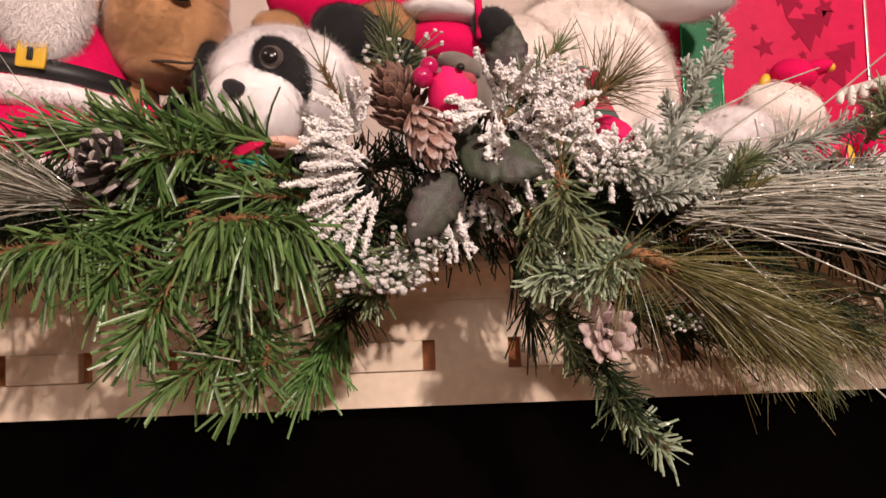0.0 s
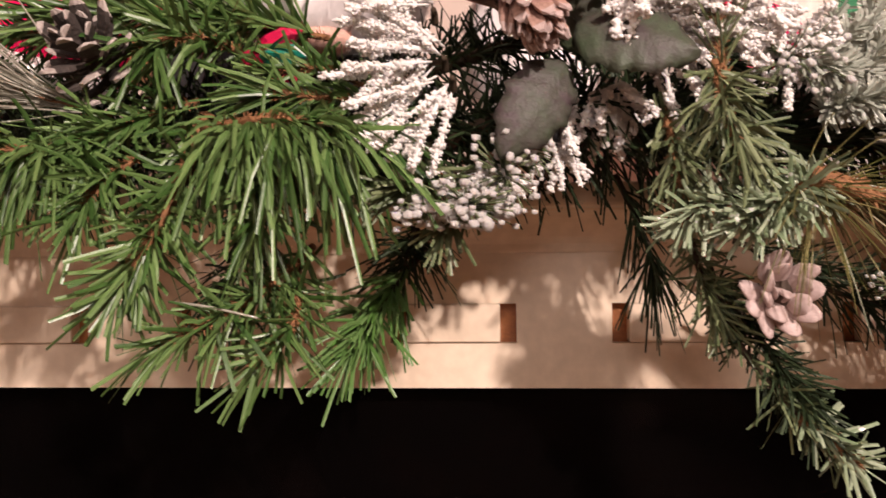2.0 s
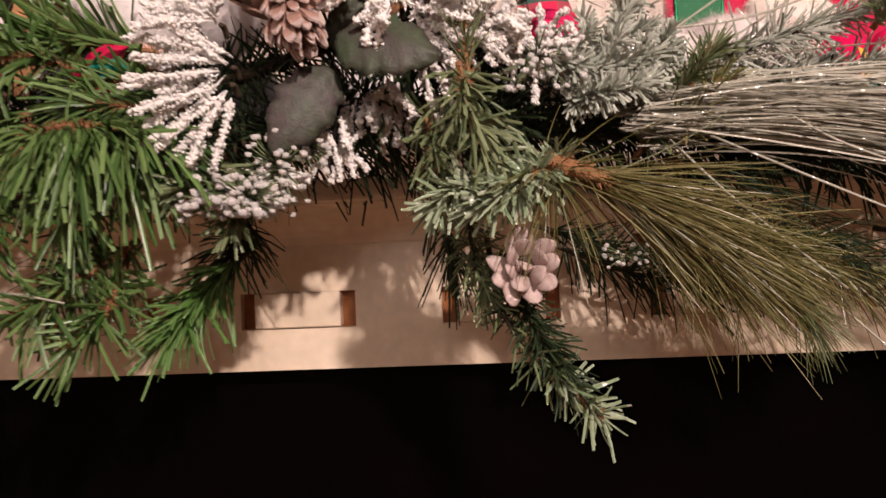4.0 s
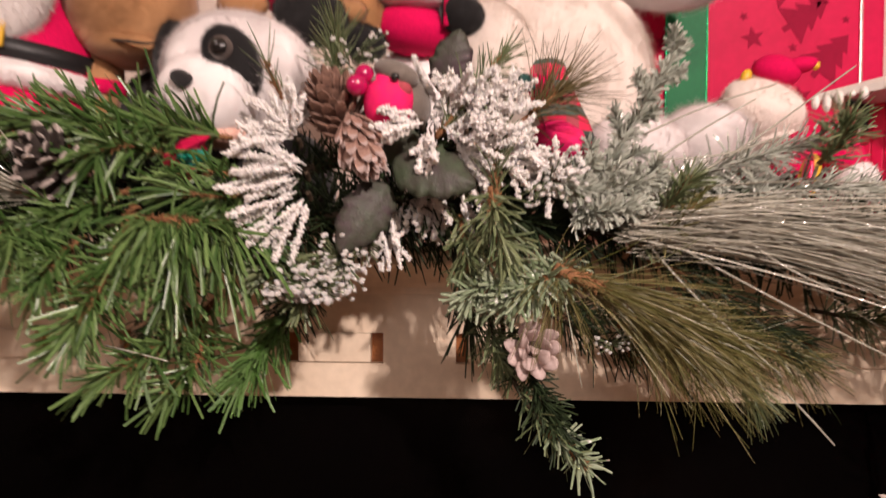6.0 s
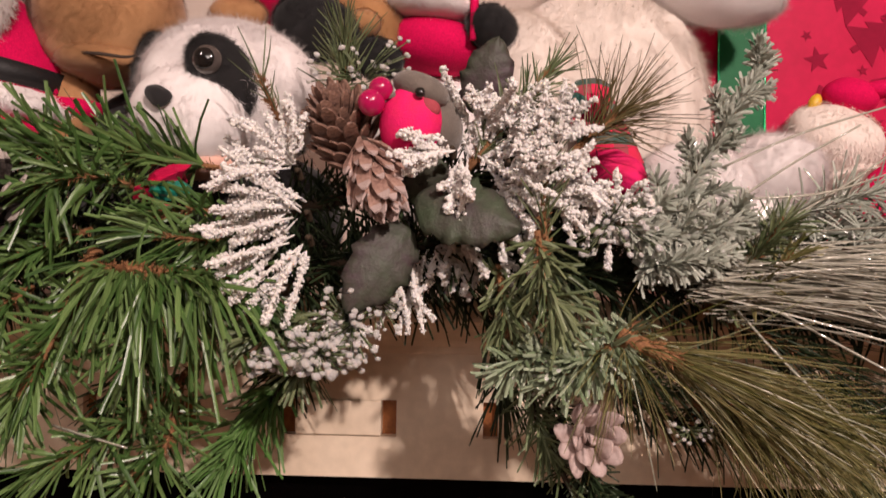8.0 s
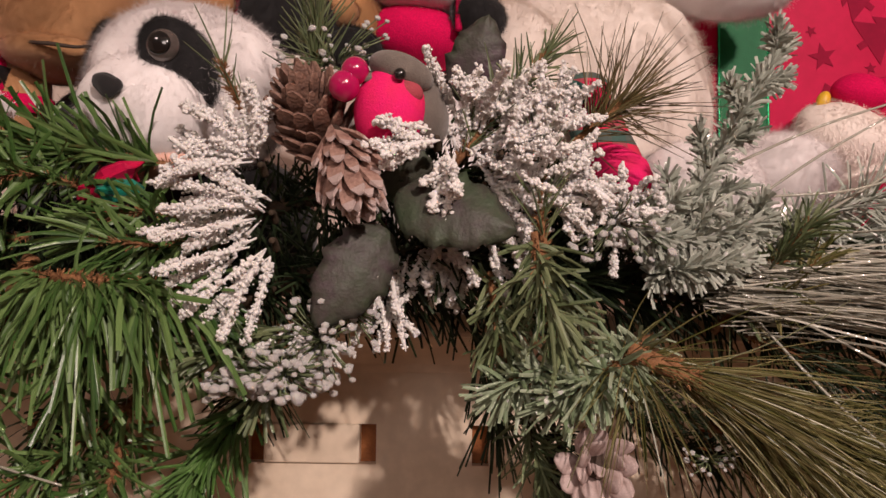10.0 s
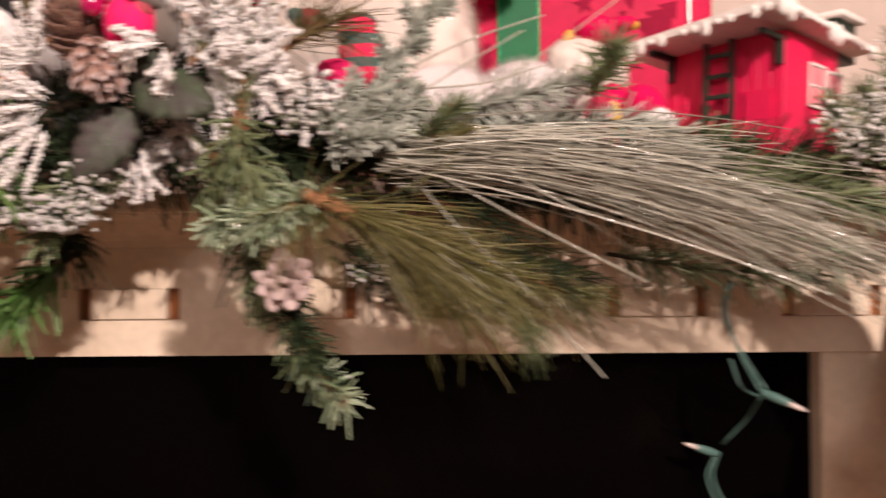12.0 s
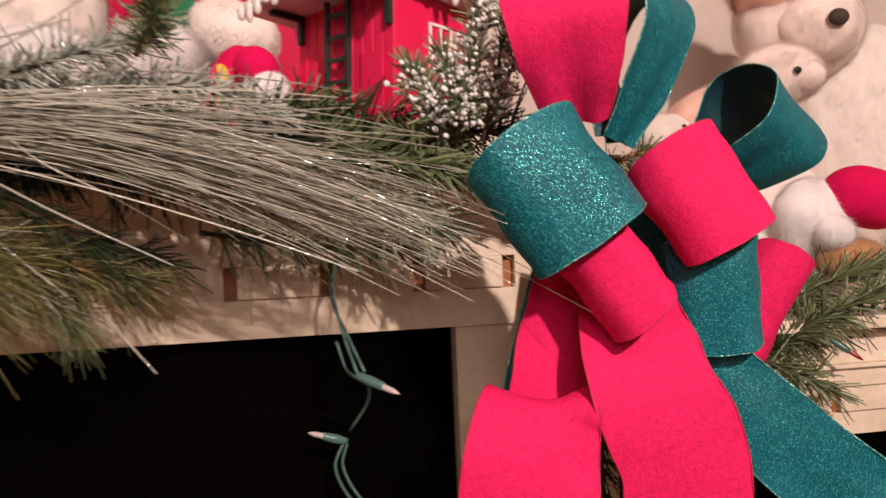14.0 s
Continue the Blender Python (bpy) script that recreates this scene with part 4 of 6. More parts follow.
flocked("flocked_spray", (0.1204, 0.5800, 1.4201), fan(18, -80, 80, 0.4), 0.018 + 0.020 * rng.random(18), 0.0038, "twigs thick with white flocking")
flocked("flocked_spray", (0.1521, 0.5950, 1.4087), fan(22, 0, 360, 0.5), 0.016 + 0.016 * rng.random(22), 0.0040, "twigs thick with white flocking")
berries((-0.0159, 0.5560, 1.3250), (0.032, 0.018, 0.014), 95, 0.0024)
berries((-0.0281, 0.5540, 1.3194), (0.030, 0.012, 0.009), 55, 0.0025)
berries((0.0027, 0.5620, 1.3411), (0.020, 0.014, 0.026), 55, 0.0021)
berries((0.1519, 0.5850, 1.4029), (0.034, 0.016, 0.026), 70, 0.0022)
berries((-0.0017, 0.6100, 1.4928), (0.040, 0.02, 0.030), 55, 0.0019)
berries((0.1960, 0.5720, 1.2830), (0.016, 0.01, 0.008), 20, 0.0015)
berries((0.0139, 0.5750, 1.3560), (0.020, 0.012, 0.026), 45, 0.0019)
sprig("cedar_sprig", [(-0.0165, 0.5900, 1.3465), (-0.0363, 0.5750, 1.3382), (-0.0587, 0.5720, 1.3328)], 90, 0.024, 0.0021, 40, SAGE, "flat green cedar sprig", droop=0.1)
sprig("cedar_sprig", [(-0.0035, 0.5900, 1.3544), (-0.0163, 0.5800, 1.3335), (-0.0289, 0.5750, 1.3133)], 110, 0.022, 0.0019, 40, SAGE, "flat green cedar sprig", droop=0.1)
sprig("cedar_sprig", [(-0.0140, 0.6200, 1.4780), (-0.0133, 0.6200, 1.4961), (-0.0126, 0.6200, 1.5189)], 80, 0.036, 0.0013, 40, SAGE, "green tuft", droop=0.0, flat=False)
sprig("cedar_sprig", [(0.0673, 0.5900, 1.4326), (0.0898, 0.5900, 1.4618), (0.1161, 0.6000, 1.4941)], 110, 0.028, 0.0013, 40, SAGE, "green tuft", droop=0.05, flat=False)
sprig("cedar_sprig", [(-0.0460, 0.6200, 1.4566), (-0.0589, 0.6200, 1.4752), (-0.0673, 0.6200, 1.4937)], 14, 0.034, 0.0012, 35, SAGE, "green tuft", droop=0.05, flat=False)
sprig("cedar_sprig", [(0.1122, 0.5650, 1.3808), (0.1104, 0.5700, 1.4145), (0.1100, 0.5750, 1.4363)], 60, 0.030, 0.0013, 35, SAGE, "green tuft", droop=0.05, flat=False)
flocked("flocked_spray", (-0.0076, 0.5850, 1.3501), fan(16, 195, 340, 0.3), 0.018 + 0.020 * rng.random(16), 0.0034, "twigs thick with white flocking")
flocked("flocked_spray", (0.0267, 0.6000, 1.3712), fan(10, 230, 320, 0.2), 0.022 + 0.020 * rng.random(10), 0.0036, "twigs thick with white flocking")
sprig("pine_sprig", [(-0.0754, 0.6250, 1.4000), (-0.0990, 0.6100, 1.4078), (-0.1286, 0.6050, 1.4038)], 35, 0.030, FLAT * 0.9, 60, GREEN, "green pine sprig", droop=0.1, jitter=1.35)
sprig("pine_sprig", [(-0.1114, 0.6000, 1.3550), (-0.1240, 0.5800, 1.3376), (-0.1273, 0.5750, 1.3171)], 90, 0.032, FLAT * 0.9, 60, GREEN, "green pine sprig", droop=0.3, jitter=1.35)
sprig("pine_sprig", [(-0.2016, 0.6000, 1.3584), (-0.2152, 0.5800, 1.3412), (-0.2259, 0.5750, 1.3209)], 90, 0.030, FLAT * 0.9, 60, GREEN, "green pine sprig", droop=0.2, jitter=1.35)
flocked("flocked_spray", (0.0640, 0.5500, 1.4330), fan(5, 225, 300, 0.35, 0.2), 0.018 + 0.016 * rng.random(5), 0.0044, "twigs thick with white flocking")
flocked("flocked_spray", (0.0900, 0.5650, 1.4350), fan(8, -10, 80, 0.3, 0.25), 0.026 + 0.020 * rng.random(8), 0.0040, "twigs thick with white flocking")
# cones
cone((-0.0040, 0.5760, 1.4481), (-0.3, -0.45, 0.85), 0.048, 0.0158, CONE, "brown pine cone", 10, 8, (1.3, 0.46), 60)
cone((0.0130, 0.5580, 1.4310), (0.35, -0.42, -0.80), 0.046, 0.0170, TANCONE, "light brown pine cone", 9, 7, (1.4, 0.38), 40, tip=PALECONE)
cone((-0.2275, 0.6000, 1.4150), (-0.2, -0.75, 0.35), 0.036, 0.0200, GREYCONE, "grey pine cone with pale scale tips", 5, 6, (1.15, 0.56), 80, tip=GREYTIP)
open_cone = part("pine_cone", ball_bm((0.008, 0.010, 0.008), u=12, v=8), CORE, garland, "whitewashed open pine cone with spoon-shaped scales")
open_cone.location = loc((0.1390, 0.5760, 1.2800))
bm = ball_bm((0.0105, 0.0068, 0.0030), (0.0125, 0, 0), u=12, v=8, lumps=0.12, freq=60)
for w in bm.verts:
    w.co.y *= 0.45 + 0.55 * min(1.0, max(0.0, w.co.x / 0.013))
    w.co.z += 22 * (w.co.x - 0.004) ** 2 - 30 * w.co.y ** 2
spoon = bpy.data.meshes.new("scale")
bm.to_mesh(spoon)
bm.free()
spoon.materials.append(PALECONE)
spoon.polygons.foreach_set("use_smooth", [True] * len(spoon.polygons))
for count, lean, size, first in ((9, 6, 1.0, 0.1), (6, 36, 0.86, 0.5), (3, 64, 0.60, 0.9)):
    for k in range(count):
        piece = new("scale", spoon)
        piece.parent = open_cone
        piece.matrix_local = Matrix.Rotation(radians(90), 4, "X") @ Matrix.Rotation(first + k * 2 * math.pi / count + 0.16 * rng.normal(), 4, "Z") @ Matrix.Rotation(-radians(lean + 6 * rng.normal()), 4, "Y") @ Matrix.Rotation(0.22 * rng.normal(), 4, "X") @ Matrix.Scale(size * (0.9 + 0.2 * rng.random()), 4)
# holly leaves
leaf((0.0165, 0.5640, 1.3725), (-0.55, -0.15, -0.82), (0.25, -1, 0.1), 0.060, 0.040, "grey-green cloth holly leaf")
leaf((0.0680, 0.5570, 1.4040), (0.92, -0.15, -0.30), (0.1, -1, 0.35), 0.062, 0.046, "grey-green cloth holly leaf")
leaf((0.0786, 0.6000, 1.4913), (0.25, -0.1, 0.95), (0.0, -1, 0.15), 0.048, 0.036, "dark cloth holly leaf")
leaf((0.0430, 0.5850, 1.4270), (0.1, -0.4, 0.9), (0.1, -1, 0.2), 0.040, 0.030, "dark cloth holly leaf")
# thin black strip between the holly leaves
tube("black_strip", loc([(0.0304, 0.6000, 1.4043), (0.0305, 0.5920, 1.3767), (0.0255, 0.6000, 1.3423)]), [0.0035, 0.0035, 0.003], GLOSS_BLACK, garland, "thin glossy black strip")

# ---- bird, berries and small ornaments ----
bird = holder("bird_ornament", Matrix.Translation((0.0344, 0.5620, 1.4612)) @ Matrix.Scale(0.72, 4), "little red-breasted robin ornament perched in the garland", "ornament")
part("body", ball_bm((0.0250, 0.0205, 0.0300), (0.000, 0.004, -0.007), rot(10, 14, 0), lumps=0.05), BIRD_RED, bird, "red flocked breast")
part("back", ball_bm((0.020, 0.024, 0.030), (0.019, 0.022, -0.002), rot(25, -18, -20), lumps=0.05), BIRD_GREY, bird, "grey back")
part("head", ball_bm((0.0240, 0.0195, 0.0125), (0.0080, 0.0030, 0.0190), rot(0, 20, 0), lumps=0.06), BIRD_GREY, bird, "grey-brown cap")
part("cheek", ball_bm((0.0120, 0.0075, 0.0080), (0.0120, -0.0058, 0.0050), rot(0, 24, 0), lumps=0.15), BIRD_ORANGE, bird, "dusky orange cheek")
part("eye", ball_bm((0.0042, 0.0030, 0.0042), (0.0085, -0.0168, 0.0125), u=14, v=10), GLOSS_BLACK, bird, "glossy black eye")
bm = bmesh.new()
bmesh.ops.create_cone(bm, cap_ends=True, segments=10, radius1=0.0036, radius2=0.0004, depth=0.014, matrix=Matrix.Translation((-0.0185, -0.009, 0.0115)) @ rot(0, -95, 20))
part("beak", bm, BIRD_GREY, bird, "short grey beak")
for p, r in (((0.0182, 0.5560, 1.4732), 0.0070), ((0.0133, 0.5540, 1.4652), 0.0078)):
    b = tagged(part("berry", ball_bm((r, r, r), u=18, v=12), BERRY, None), "glossy magenta berry wired beside the bird", "berry", "berries by the bird")
    b.location = p
foil = holder("foil_ornament", (-0.1324, 0.6380, 1.4244), "crumpled red and teal foil ornament in the garland", "ornament")
part("red_half", ball_bm((0.021, 0.012, 0.0075), (-0.004, 0, 0.004), rot(0, -28, 0), u=10, v=7, lumps=0.5, freq=90), FOIL_RED, foil, "red foil", smooth=False)
part("teal_half", ball_bm((0.015, 0.011, 0.0062), (0.006, -0.008, -0.003), rot(0, -10, 0), u=10, v=7, lumps=0.4, freq=90), FOIL_TEAL, foil, "teal foil", smooth=False)
part("red_tail", ball_bm((0.009, 0.010, 0.006), (0.002, -0.005, -0.016), u=9, v=6, lumps=0.4, freq=90), FOIL_RED, foil, "red foil", smooth=False)
fr = holder("felt_ornament", (0.1691, 0.6650, 1.4428), "red felt ball with a plaid top tucked behind the garland", "ornament")
part("ball", ball_bm((0.024, 0.017, 0.015), (0, 0.006, -0.002), rot(0, 15, 0), lumps=0.25, freq=50), BIRD_RED, fr, "red felt")
pl = holder("plaid_scrap", (0.1407, 0.6400, 1.4771), "crumpled red and green plaid cloth scrap in the garland", "ornament")
part("red_cloth", ball_bm((0.013, 0.010, 0.009), (0.008, 0, 0.003), u=12, v=8, lumps=0.5, freq=90), FELT_RED, pl)
part("green_cloth", ball_bm((0.010, 0.008, 0.007), (-0.003, -0.003, 0.005), u=12, v=8, lumps=0.5, freq=90), PLAID_GREEN, pl)

# ---- soft toys on the mantel shelf ----
panda = holder("panda_soft_toy", (-0.118, 0.74, 1.352), "white and black plush panda toy leaning on the garland", "soft toy", "soft toys on the mantel")
o = np.array(panda.location)


def at(p):
    return tuple(np.asarray(p, float) - o)


tl = rot(0, 12, 10)
plush("head", panda, (0.070, 0.056, 0.056), at((-0.116, 0.722, 1.503)), PLUSH_WHITE, "white plush head", tl, 26000, 0.006)
plush("muzzle", panda, (0.044, 0.034, 0.040), at((-0.133, 0.682, 1.479)), PLUSH_WHITE, "white plush muzzle", None, 9000, 0.005)
plush("eye_patch", panda, (0.0215, 0.010, 0.0315), at((-0.1075, 0.6685, 1.5065)), PLUSH_BLACK, "black plush eye patch", rot(0, -36, 22), 5000, 0.004)
plush("ear", panda, (0.036, 0.018, 0.026), at((-0.060, 0.755, 1.566)), PLUSH_BLACK, "black plush ear", rot(0, 20, 0), 6000, 0.005)
plush("ear", panda, (0.018, 0.016, 0.040), at((-0.196, 0.765, 1.525)), PLUSH_BLACK, "black plush ear", None, 5000, 0.005)
plush("body", panda, (0.062, 0.055, 0.055), at((-0.10, 0.765, 1.408)), PLUSH_BLACK, "black plush body", None, 6000, 0.005)
plush("scarf", panda, (0.032, 0.024, 0.012), at((-0.128, 0.685, 1.446)), PLUSH_PEACH, "pink cloth collar", None, 1500, 0.003)
part("eye", ball_bm((0.0106, 0.0068, 0.0106), at((-0.1150, 0.6565, 1.5145))), EYE_AMBER, panda, "glassy brown eye")
part("pupil", ball_bm((0.0074, 0.0024, 0.0074), at((-0.1155, 0.6512, 1.5145))), GLOSS_BLACK, panda, "black pupil")
part("nose", ball_bm((0.0082, 0.0055, 0.0072), at((-0.1445, 0.6455, 1.487)), rot(0, 25, 0), lumps=0.3, freq=120), PLUSH_BLACK, panda, "black felt nose")

camel = holder("tan_soft_toy", (-0.23, 0.82, 1.352), "tan plush animal toy with a red collar and a stitched mouth", "soft toy", "soft toys on the mantel")
o = np.array(camel.location)
plush("head", camel, (0.064, 0.066, 0.062), at((-0.2519, 0.8000, 1.5878)), PLUSH_TAN, "tan plush head", rot(0, 6, 0), 24000, 0.004)
plush("cheek", camel, (0.024, 0.020, 0.024), at((-0.2739, 0.7720, 1.5648)), PLUSH_TAN, "tan plush cheek", rot(0, 4, 0), 5000, 0.004)
plush("brow", camel, (0.060, 0.050, 0.045), at((-0.2477, 0.8000, 1.6218)), PLUSH_TAN, "tan plush brow", None, 9000, 0.004)
plush("lip", camel, (0.044, 0.046, 0.019), at((-0.2470, 0.7900, 1.5450)), PLUSH_TAN, "tan plush lower lip", rot(0, 4, 0), 6000, 0.004)
tube("mouth_seam", [at((-0.2633, 0.7550, 1.5459)), at((-0.2451, 0.7440, 1.5420)), at((-0.2291, 0.7410, 1.5400)), at((-0.2143, 0.7450, 1.5389)), at((-0.2060, 0.7530, 1.5420))], [0.0010, 0.0016, 0.0010], CORE, camel, "dark stitched mouth")
plush("neck", camel, (0.024, 0.026, 0.060), at((-0.287, 0.800, 1.505)), PLUSH_TAN, "tan plush neck", rot(0, 8, 0), 7000, 0.003)
plush("ear", camel, (0.020, 0.012, 0.034), at((-0.310, 0.790, 1.590)), PLUSH_TAN, "tan plush ear", rot(0, -40, 0), 3500, 0.003)
plush("inner_ear", camel, (0.010, 0.006, 0.024), at((-0.307, 0.780, 1.583)), CORE, "dark inner ear", rot(0, -40, 0))
plush("ear", camel, (0.026, 0.014, 0.016), at((-0.138, 0.80, 1.590)), PLUSH_TAN, "tan plush ear", None, 3000, 0.003)
part("eye", ball_bm((0.011, 0.006, 0.007), at((-0.215, 0.738, 1.602))), GLOSS_BLACK, camel, "black eye")
bm = bmesh.new()
for k in range(24):
    a, b = k / 24 * 2 * math.pi, (k + 1) / 24 * 2 * math.pi
    q = [Vector(at((-0.288, 0.80, 1.505))) + Vector((0.029 * math.cos(s), 0.029 * math.sin(s), z)) for s, z in ((a, -0.007), (b, -0.007), (b, 0.007), (a, 0.007))]
    bm.faces.new([bm.verts.new(v) for v in q])
bmesh.ops.remove_doubles(bm, verts=bm.verts, dist=0.0001)
bm.normal_update()
bmesh.ops.solidify(bm, geom=bm.faces[:], thickness=0.002)
part("collar", bm, FELT_RED, camel, "red cloth collar")
plush("body", camel, (0.105, 0.060, 0.095), at((-0.205, 0.85, 1.450)), PLUSH_BLACK, "black plush body", None, 6000, 0.004)


def figure(name, pieces, label, category, place):
    """A doll as one plain mesh of rounded masses."""
    o = np.array(place)
    verts, groups, mats, start = [], [], [], 0
    for radii, centre, turn, material, lumps, hairs, hair in pieces:
        if material not in mats:
            mats.append(material)
        if lumps == "band":
            bm = bmesh.new()
            bmesh.ops.create_cone(bm, cap_ends=True, segments=40, radius1=1, radius2=1, depth=2)
        elif lumps == "plate":
            bm = box_bm((2, 2, 2), bevel=0.2)
        else:
            bm = ball_bm(radii, tuple(np.array(centre) - o), turn, lumps=lumps)
        if lumps in ("band", "plate"):
            bmesh.ops.transform(bm, verts=bm.verts, matrix=Matrix.Translation(np.array(centre) - o) @ (turn or Matrix()) @ Matrix.Diagonal((*radii, 1)))
        bm.verts.index_update()
        verts += [tuple(v.co) for v in bm.verts]
        groups.append(([[v.index + start for v in f.verts] for f in bm.faces], mats.index(material)))
        start += len(bm.verts)
        bm.free()
        if hairs:
            d = unit(rng.normal(size=(hairs, 3)))
            p, nr = d * np.array(radii), unit(d / np.array(radii))
            if turn is not None:
                r = np.array(turn.to_3x3())
                p, nr = p @ r.T, nr @ r.T
            p = p + np.array(centre) - o
            along = np.array([0, -0.2, -0.6]) + rng.normal(size=(hairs, 3)) * 0.4
            way = unit(along - nr * (along * nr).sum(1, keepdims=True)) * 0.8 + nr * 0.4
            s = unit(np.cross(nr, way)) * 0.0004
            tip = p + way * (hair * (0.5 + rng.random(hairs)))[:, None]
            verts += [tuple(v) for v in np.stack([p - s, p + s, tip], 1).reshape(-1, 3)]
            groups.append(((np.arange(3 * hairs).reshape(-1, 3) + start).tolist(), mats.index(material)))
            start += 3 * hairs
    ob = put(name, mesh_of(name, verts, groups, mats, True), None, label, category)
    ob.location = place
    return ob


figure("cloth_doll", [
    ((0.095, 0.080, 0.085), (-0.375, 0.790, 1.530), None, FELT_RED, 0.04, 0, 0),
    ((0.0965, 0.0815, 0.0090), (-0.375, 0.790, 1.537), rot(0, 9, 0), BELT_AND_SHADE, "band", 0, 0),
    ((0.0135, 0.0022, 0.0125), (-0.343, 0.7085, 1.542), rot(0, 8, 0), BUCKLE, "plate", 0, 0),
    ((0.0028, 0.0020, 0.0060), (-0.343, 0.7065, 1.542), rot(0, 8, 0), BELT_AND_SHADE, "plate", 0, 0),
    ((0.103, 0.088, 0.024), (-0.375, 0.785, 1.513), rot(0, 8, 0), PLUSH_WHITE, 0.06, 14000, 0.005),
    ((0.085, 0.085, 0.040), (-0.375, 0.780, 1.474), None, FELT_RED, 0.04, 0, 0),
    ((0.080, 0.085, 0.022), (-0.390, 0.765, 1.440), None, PLUSH_WHITE, 0.06, 7000, 0.005),
    # hidden lowest mass, coloured black as shade behind the needles
    ((0.090, 0.080, 0.040), (-0.375, 0.800, 1.391), None, BELT_AND_SHADE, 0.04, 0, 0),
    ((0.046, 0.030, 0.060), (-0.343, 0.725, 1.600), rot(0, -8, 0), PLUSH_GREY, 0.08, 12000, 0.012),
    ((0.040, 0.050, 0.090), (-0.465, 0.760, 1.570), rot(0, 15, 0), FELT_RED, 0.06, 0, 0),
], "red suited cloth doll with white trim and black belt", "doll", (-0.375, 0.79, 1.352))

dog = holder("dog_soft_toy", (0.0, 0.86, 1.352), "golden and white plush dog in red felt clothes", "soft toy", "soft toys on the mantel")
o = np.array(dog.location)
plush("muzzle", dog, (0.040, 0.030, 0.034), at((-0.032, 0.810, 1.580)), PLUSH_GOLD, "golden plush muzzle", None, 9000, 0.004)
plush("inner_fold", dog, (0.016, 0.012, 0.012), at((-0.026, 0.783, 1.578)), PLUSH_TAN, "tan fold", None, 1500, 0.003)
plush("nose", dog, (0.022, 0.018, 0.017), at((-0.012, 0.775, 1.546)), PLUSH_BLACK, "black plush nose", rot(0, 15, 0), 3500, 0.004)
plush("body", dog, (0.060, 0.050, 0.080), at((0.030, 0.86, 1.480)), PLUSH_WHITE, "white plush body", None, 12000, 0.006)
plush("jacket", dog, (0.046, 0.040, 0.026), at((0.032, 0.825, 1.570)), FELT_RED, "red felt jacket", rot(0, 10, 0))
plush("trim", dog, (0.042, 0.036, 0.013), at((0.030, 0.812, 1.600)), PLUSH_WHITE, "white plush trim", rot(0, 4, 0), 5000, 0.006)
plush("hat", dog, (0.11, 0.05, 0.05), at((-0.06, 0.90, 1.645)), FELT_RED, "red felt hat", rot(0, 4, 0))
plush("ear", dog, (0.020, 0.018, 0.022), at((-0.068, 0.87, 1.615)), GREEN_SATIN, "green cloth bow")
tube("red_strap", [at((0.066, 0.80, 1.63)), at((0.068, 0.79, 1.60)), at((0.067, 0.785, 1.565))], [0.004, 0.004, 0.003], FELT_RED, dog, "red cloth strap")

bear = holder("white_bear_soft_toy", (0.19, 0.87, 1.352), "large cream white plush bear toy sitting behind the garland", "soft toy", "soft toys on the mantel")
o = np.array(bear.location)
plush("body", bear, (0.105, 0.075, 0.125), at((0.185, 0.880, 1.520)), PLUSH_CREAM, "cream plush body", None, 36000, 0.008)
plush("arm", bear, (0.050, 0.050, 0.075), at((0.120, 0.835, 1.530)), PLUSH_CREAM, "cream plush arm", rot(0, -18, 0), 14000, 0.007)
plush("paw", bear, (0.022, 0.018, 0.019), at((0.083, 0.795, 1.578)), PLUSH_BLACK, "black plush paw pad", rot(0, 30, 0), 4000, 0.004)
plush("arm", bear, (0.070, 0.040, 0.028), at((0.285, 0.865, 1.632)), PLUSH_WHITE, "white plush arm", rot(0, 8, 0), 10000, 0.007)
plush("foot", bear, (0.048, 0.045, 0.034), at((0.335, 0.850, 1.462)), PLUSH_WHITE, "white plush foot", rot(0, -6, 0), 16000, 0.008)
plush("foot", bear, (0.050, 0.045, 0.036), at((0.255, 0.800, 1.445)), PLUSH_WHITE, "white plush foot", None, 10000, 0.008)
plush("leg", bear, (0.085, 0.060, 0.050), at((0.29, 0.85, 1.400)), PLUSH_WHITE, "white plush leg", None, 8000, 0.008)

PLAID = bpy.data.materials.new("red_green_plaid")
PLAID.use_nodes = True
n_, l_ = PLAID.node_tree.nodes, PLAID.node_tree.links.new
axes = n_.new("ShaderNodeSeparateXYZ")
l_(n_.new("ShaderNodeTexCoord").outputs["Object"], axes.inputs[0])
tone = None
for axis, pitch, share in ((2, 0.026, 0.42), (0, 0.030, 0.40)):
    wrap = n_.new("ShaderNodeMath")
    wrap.operation = "PINGPONG"
    wrap.inputs[1].default_value = pitch / 2
    l_(axes.outputs[axis], wrap.inputs[0])
    stripe = n_.new("ShaderNodeMath")
    stripe.operation = "LESS_THAN"
    stripe.inputs[1].default_value = pitch / 2 * share
    l_(wrap.outputs[0], stripe.inputs[0])
    blend = n_.new("ShaderNodeMix")
    blend.data_type = "RGBA"
    weight = n_.new("ShaderNodeMath")
    weight.operation = "MULTIPLY"
    weight.inputs[1].default_value = 0.9 if axis == 2 else 0.45
    l_(stripe.outputs[0], weight.inputs[0])
    l_(weight.outputs[0], blend.inputs[0])
    if tone:
        l_(tone, blend.inputs[6])
    else:
        blend.inputs[6].default_value = (0.66, 0.012, 0.07, 1)
    blend.inputs[7].default_value = (0.012, 0.105, 0.085, 1)
    tone = blend.outputs[2]
l_(tone, n_["Principled BSDF"].inputs["Base Color"])
n_["Principled BSDF"].inputs["Roughness"].default_value = 0.85
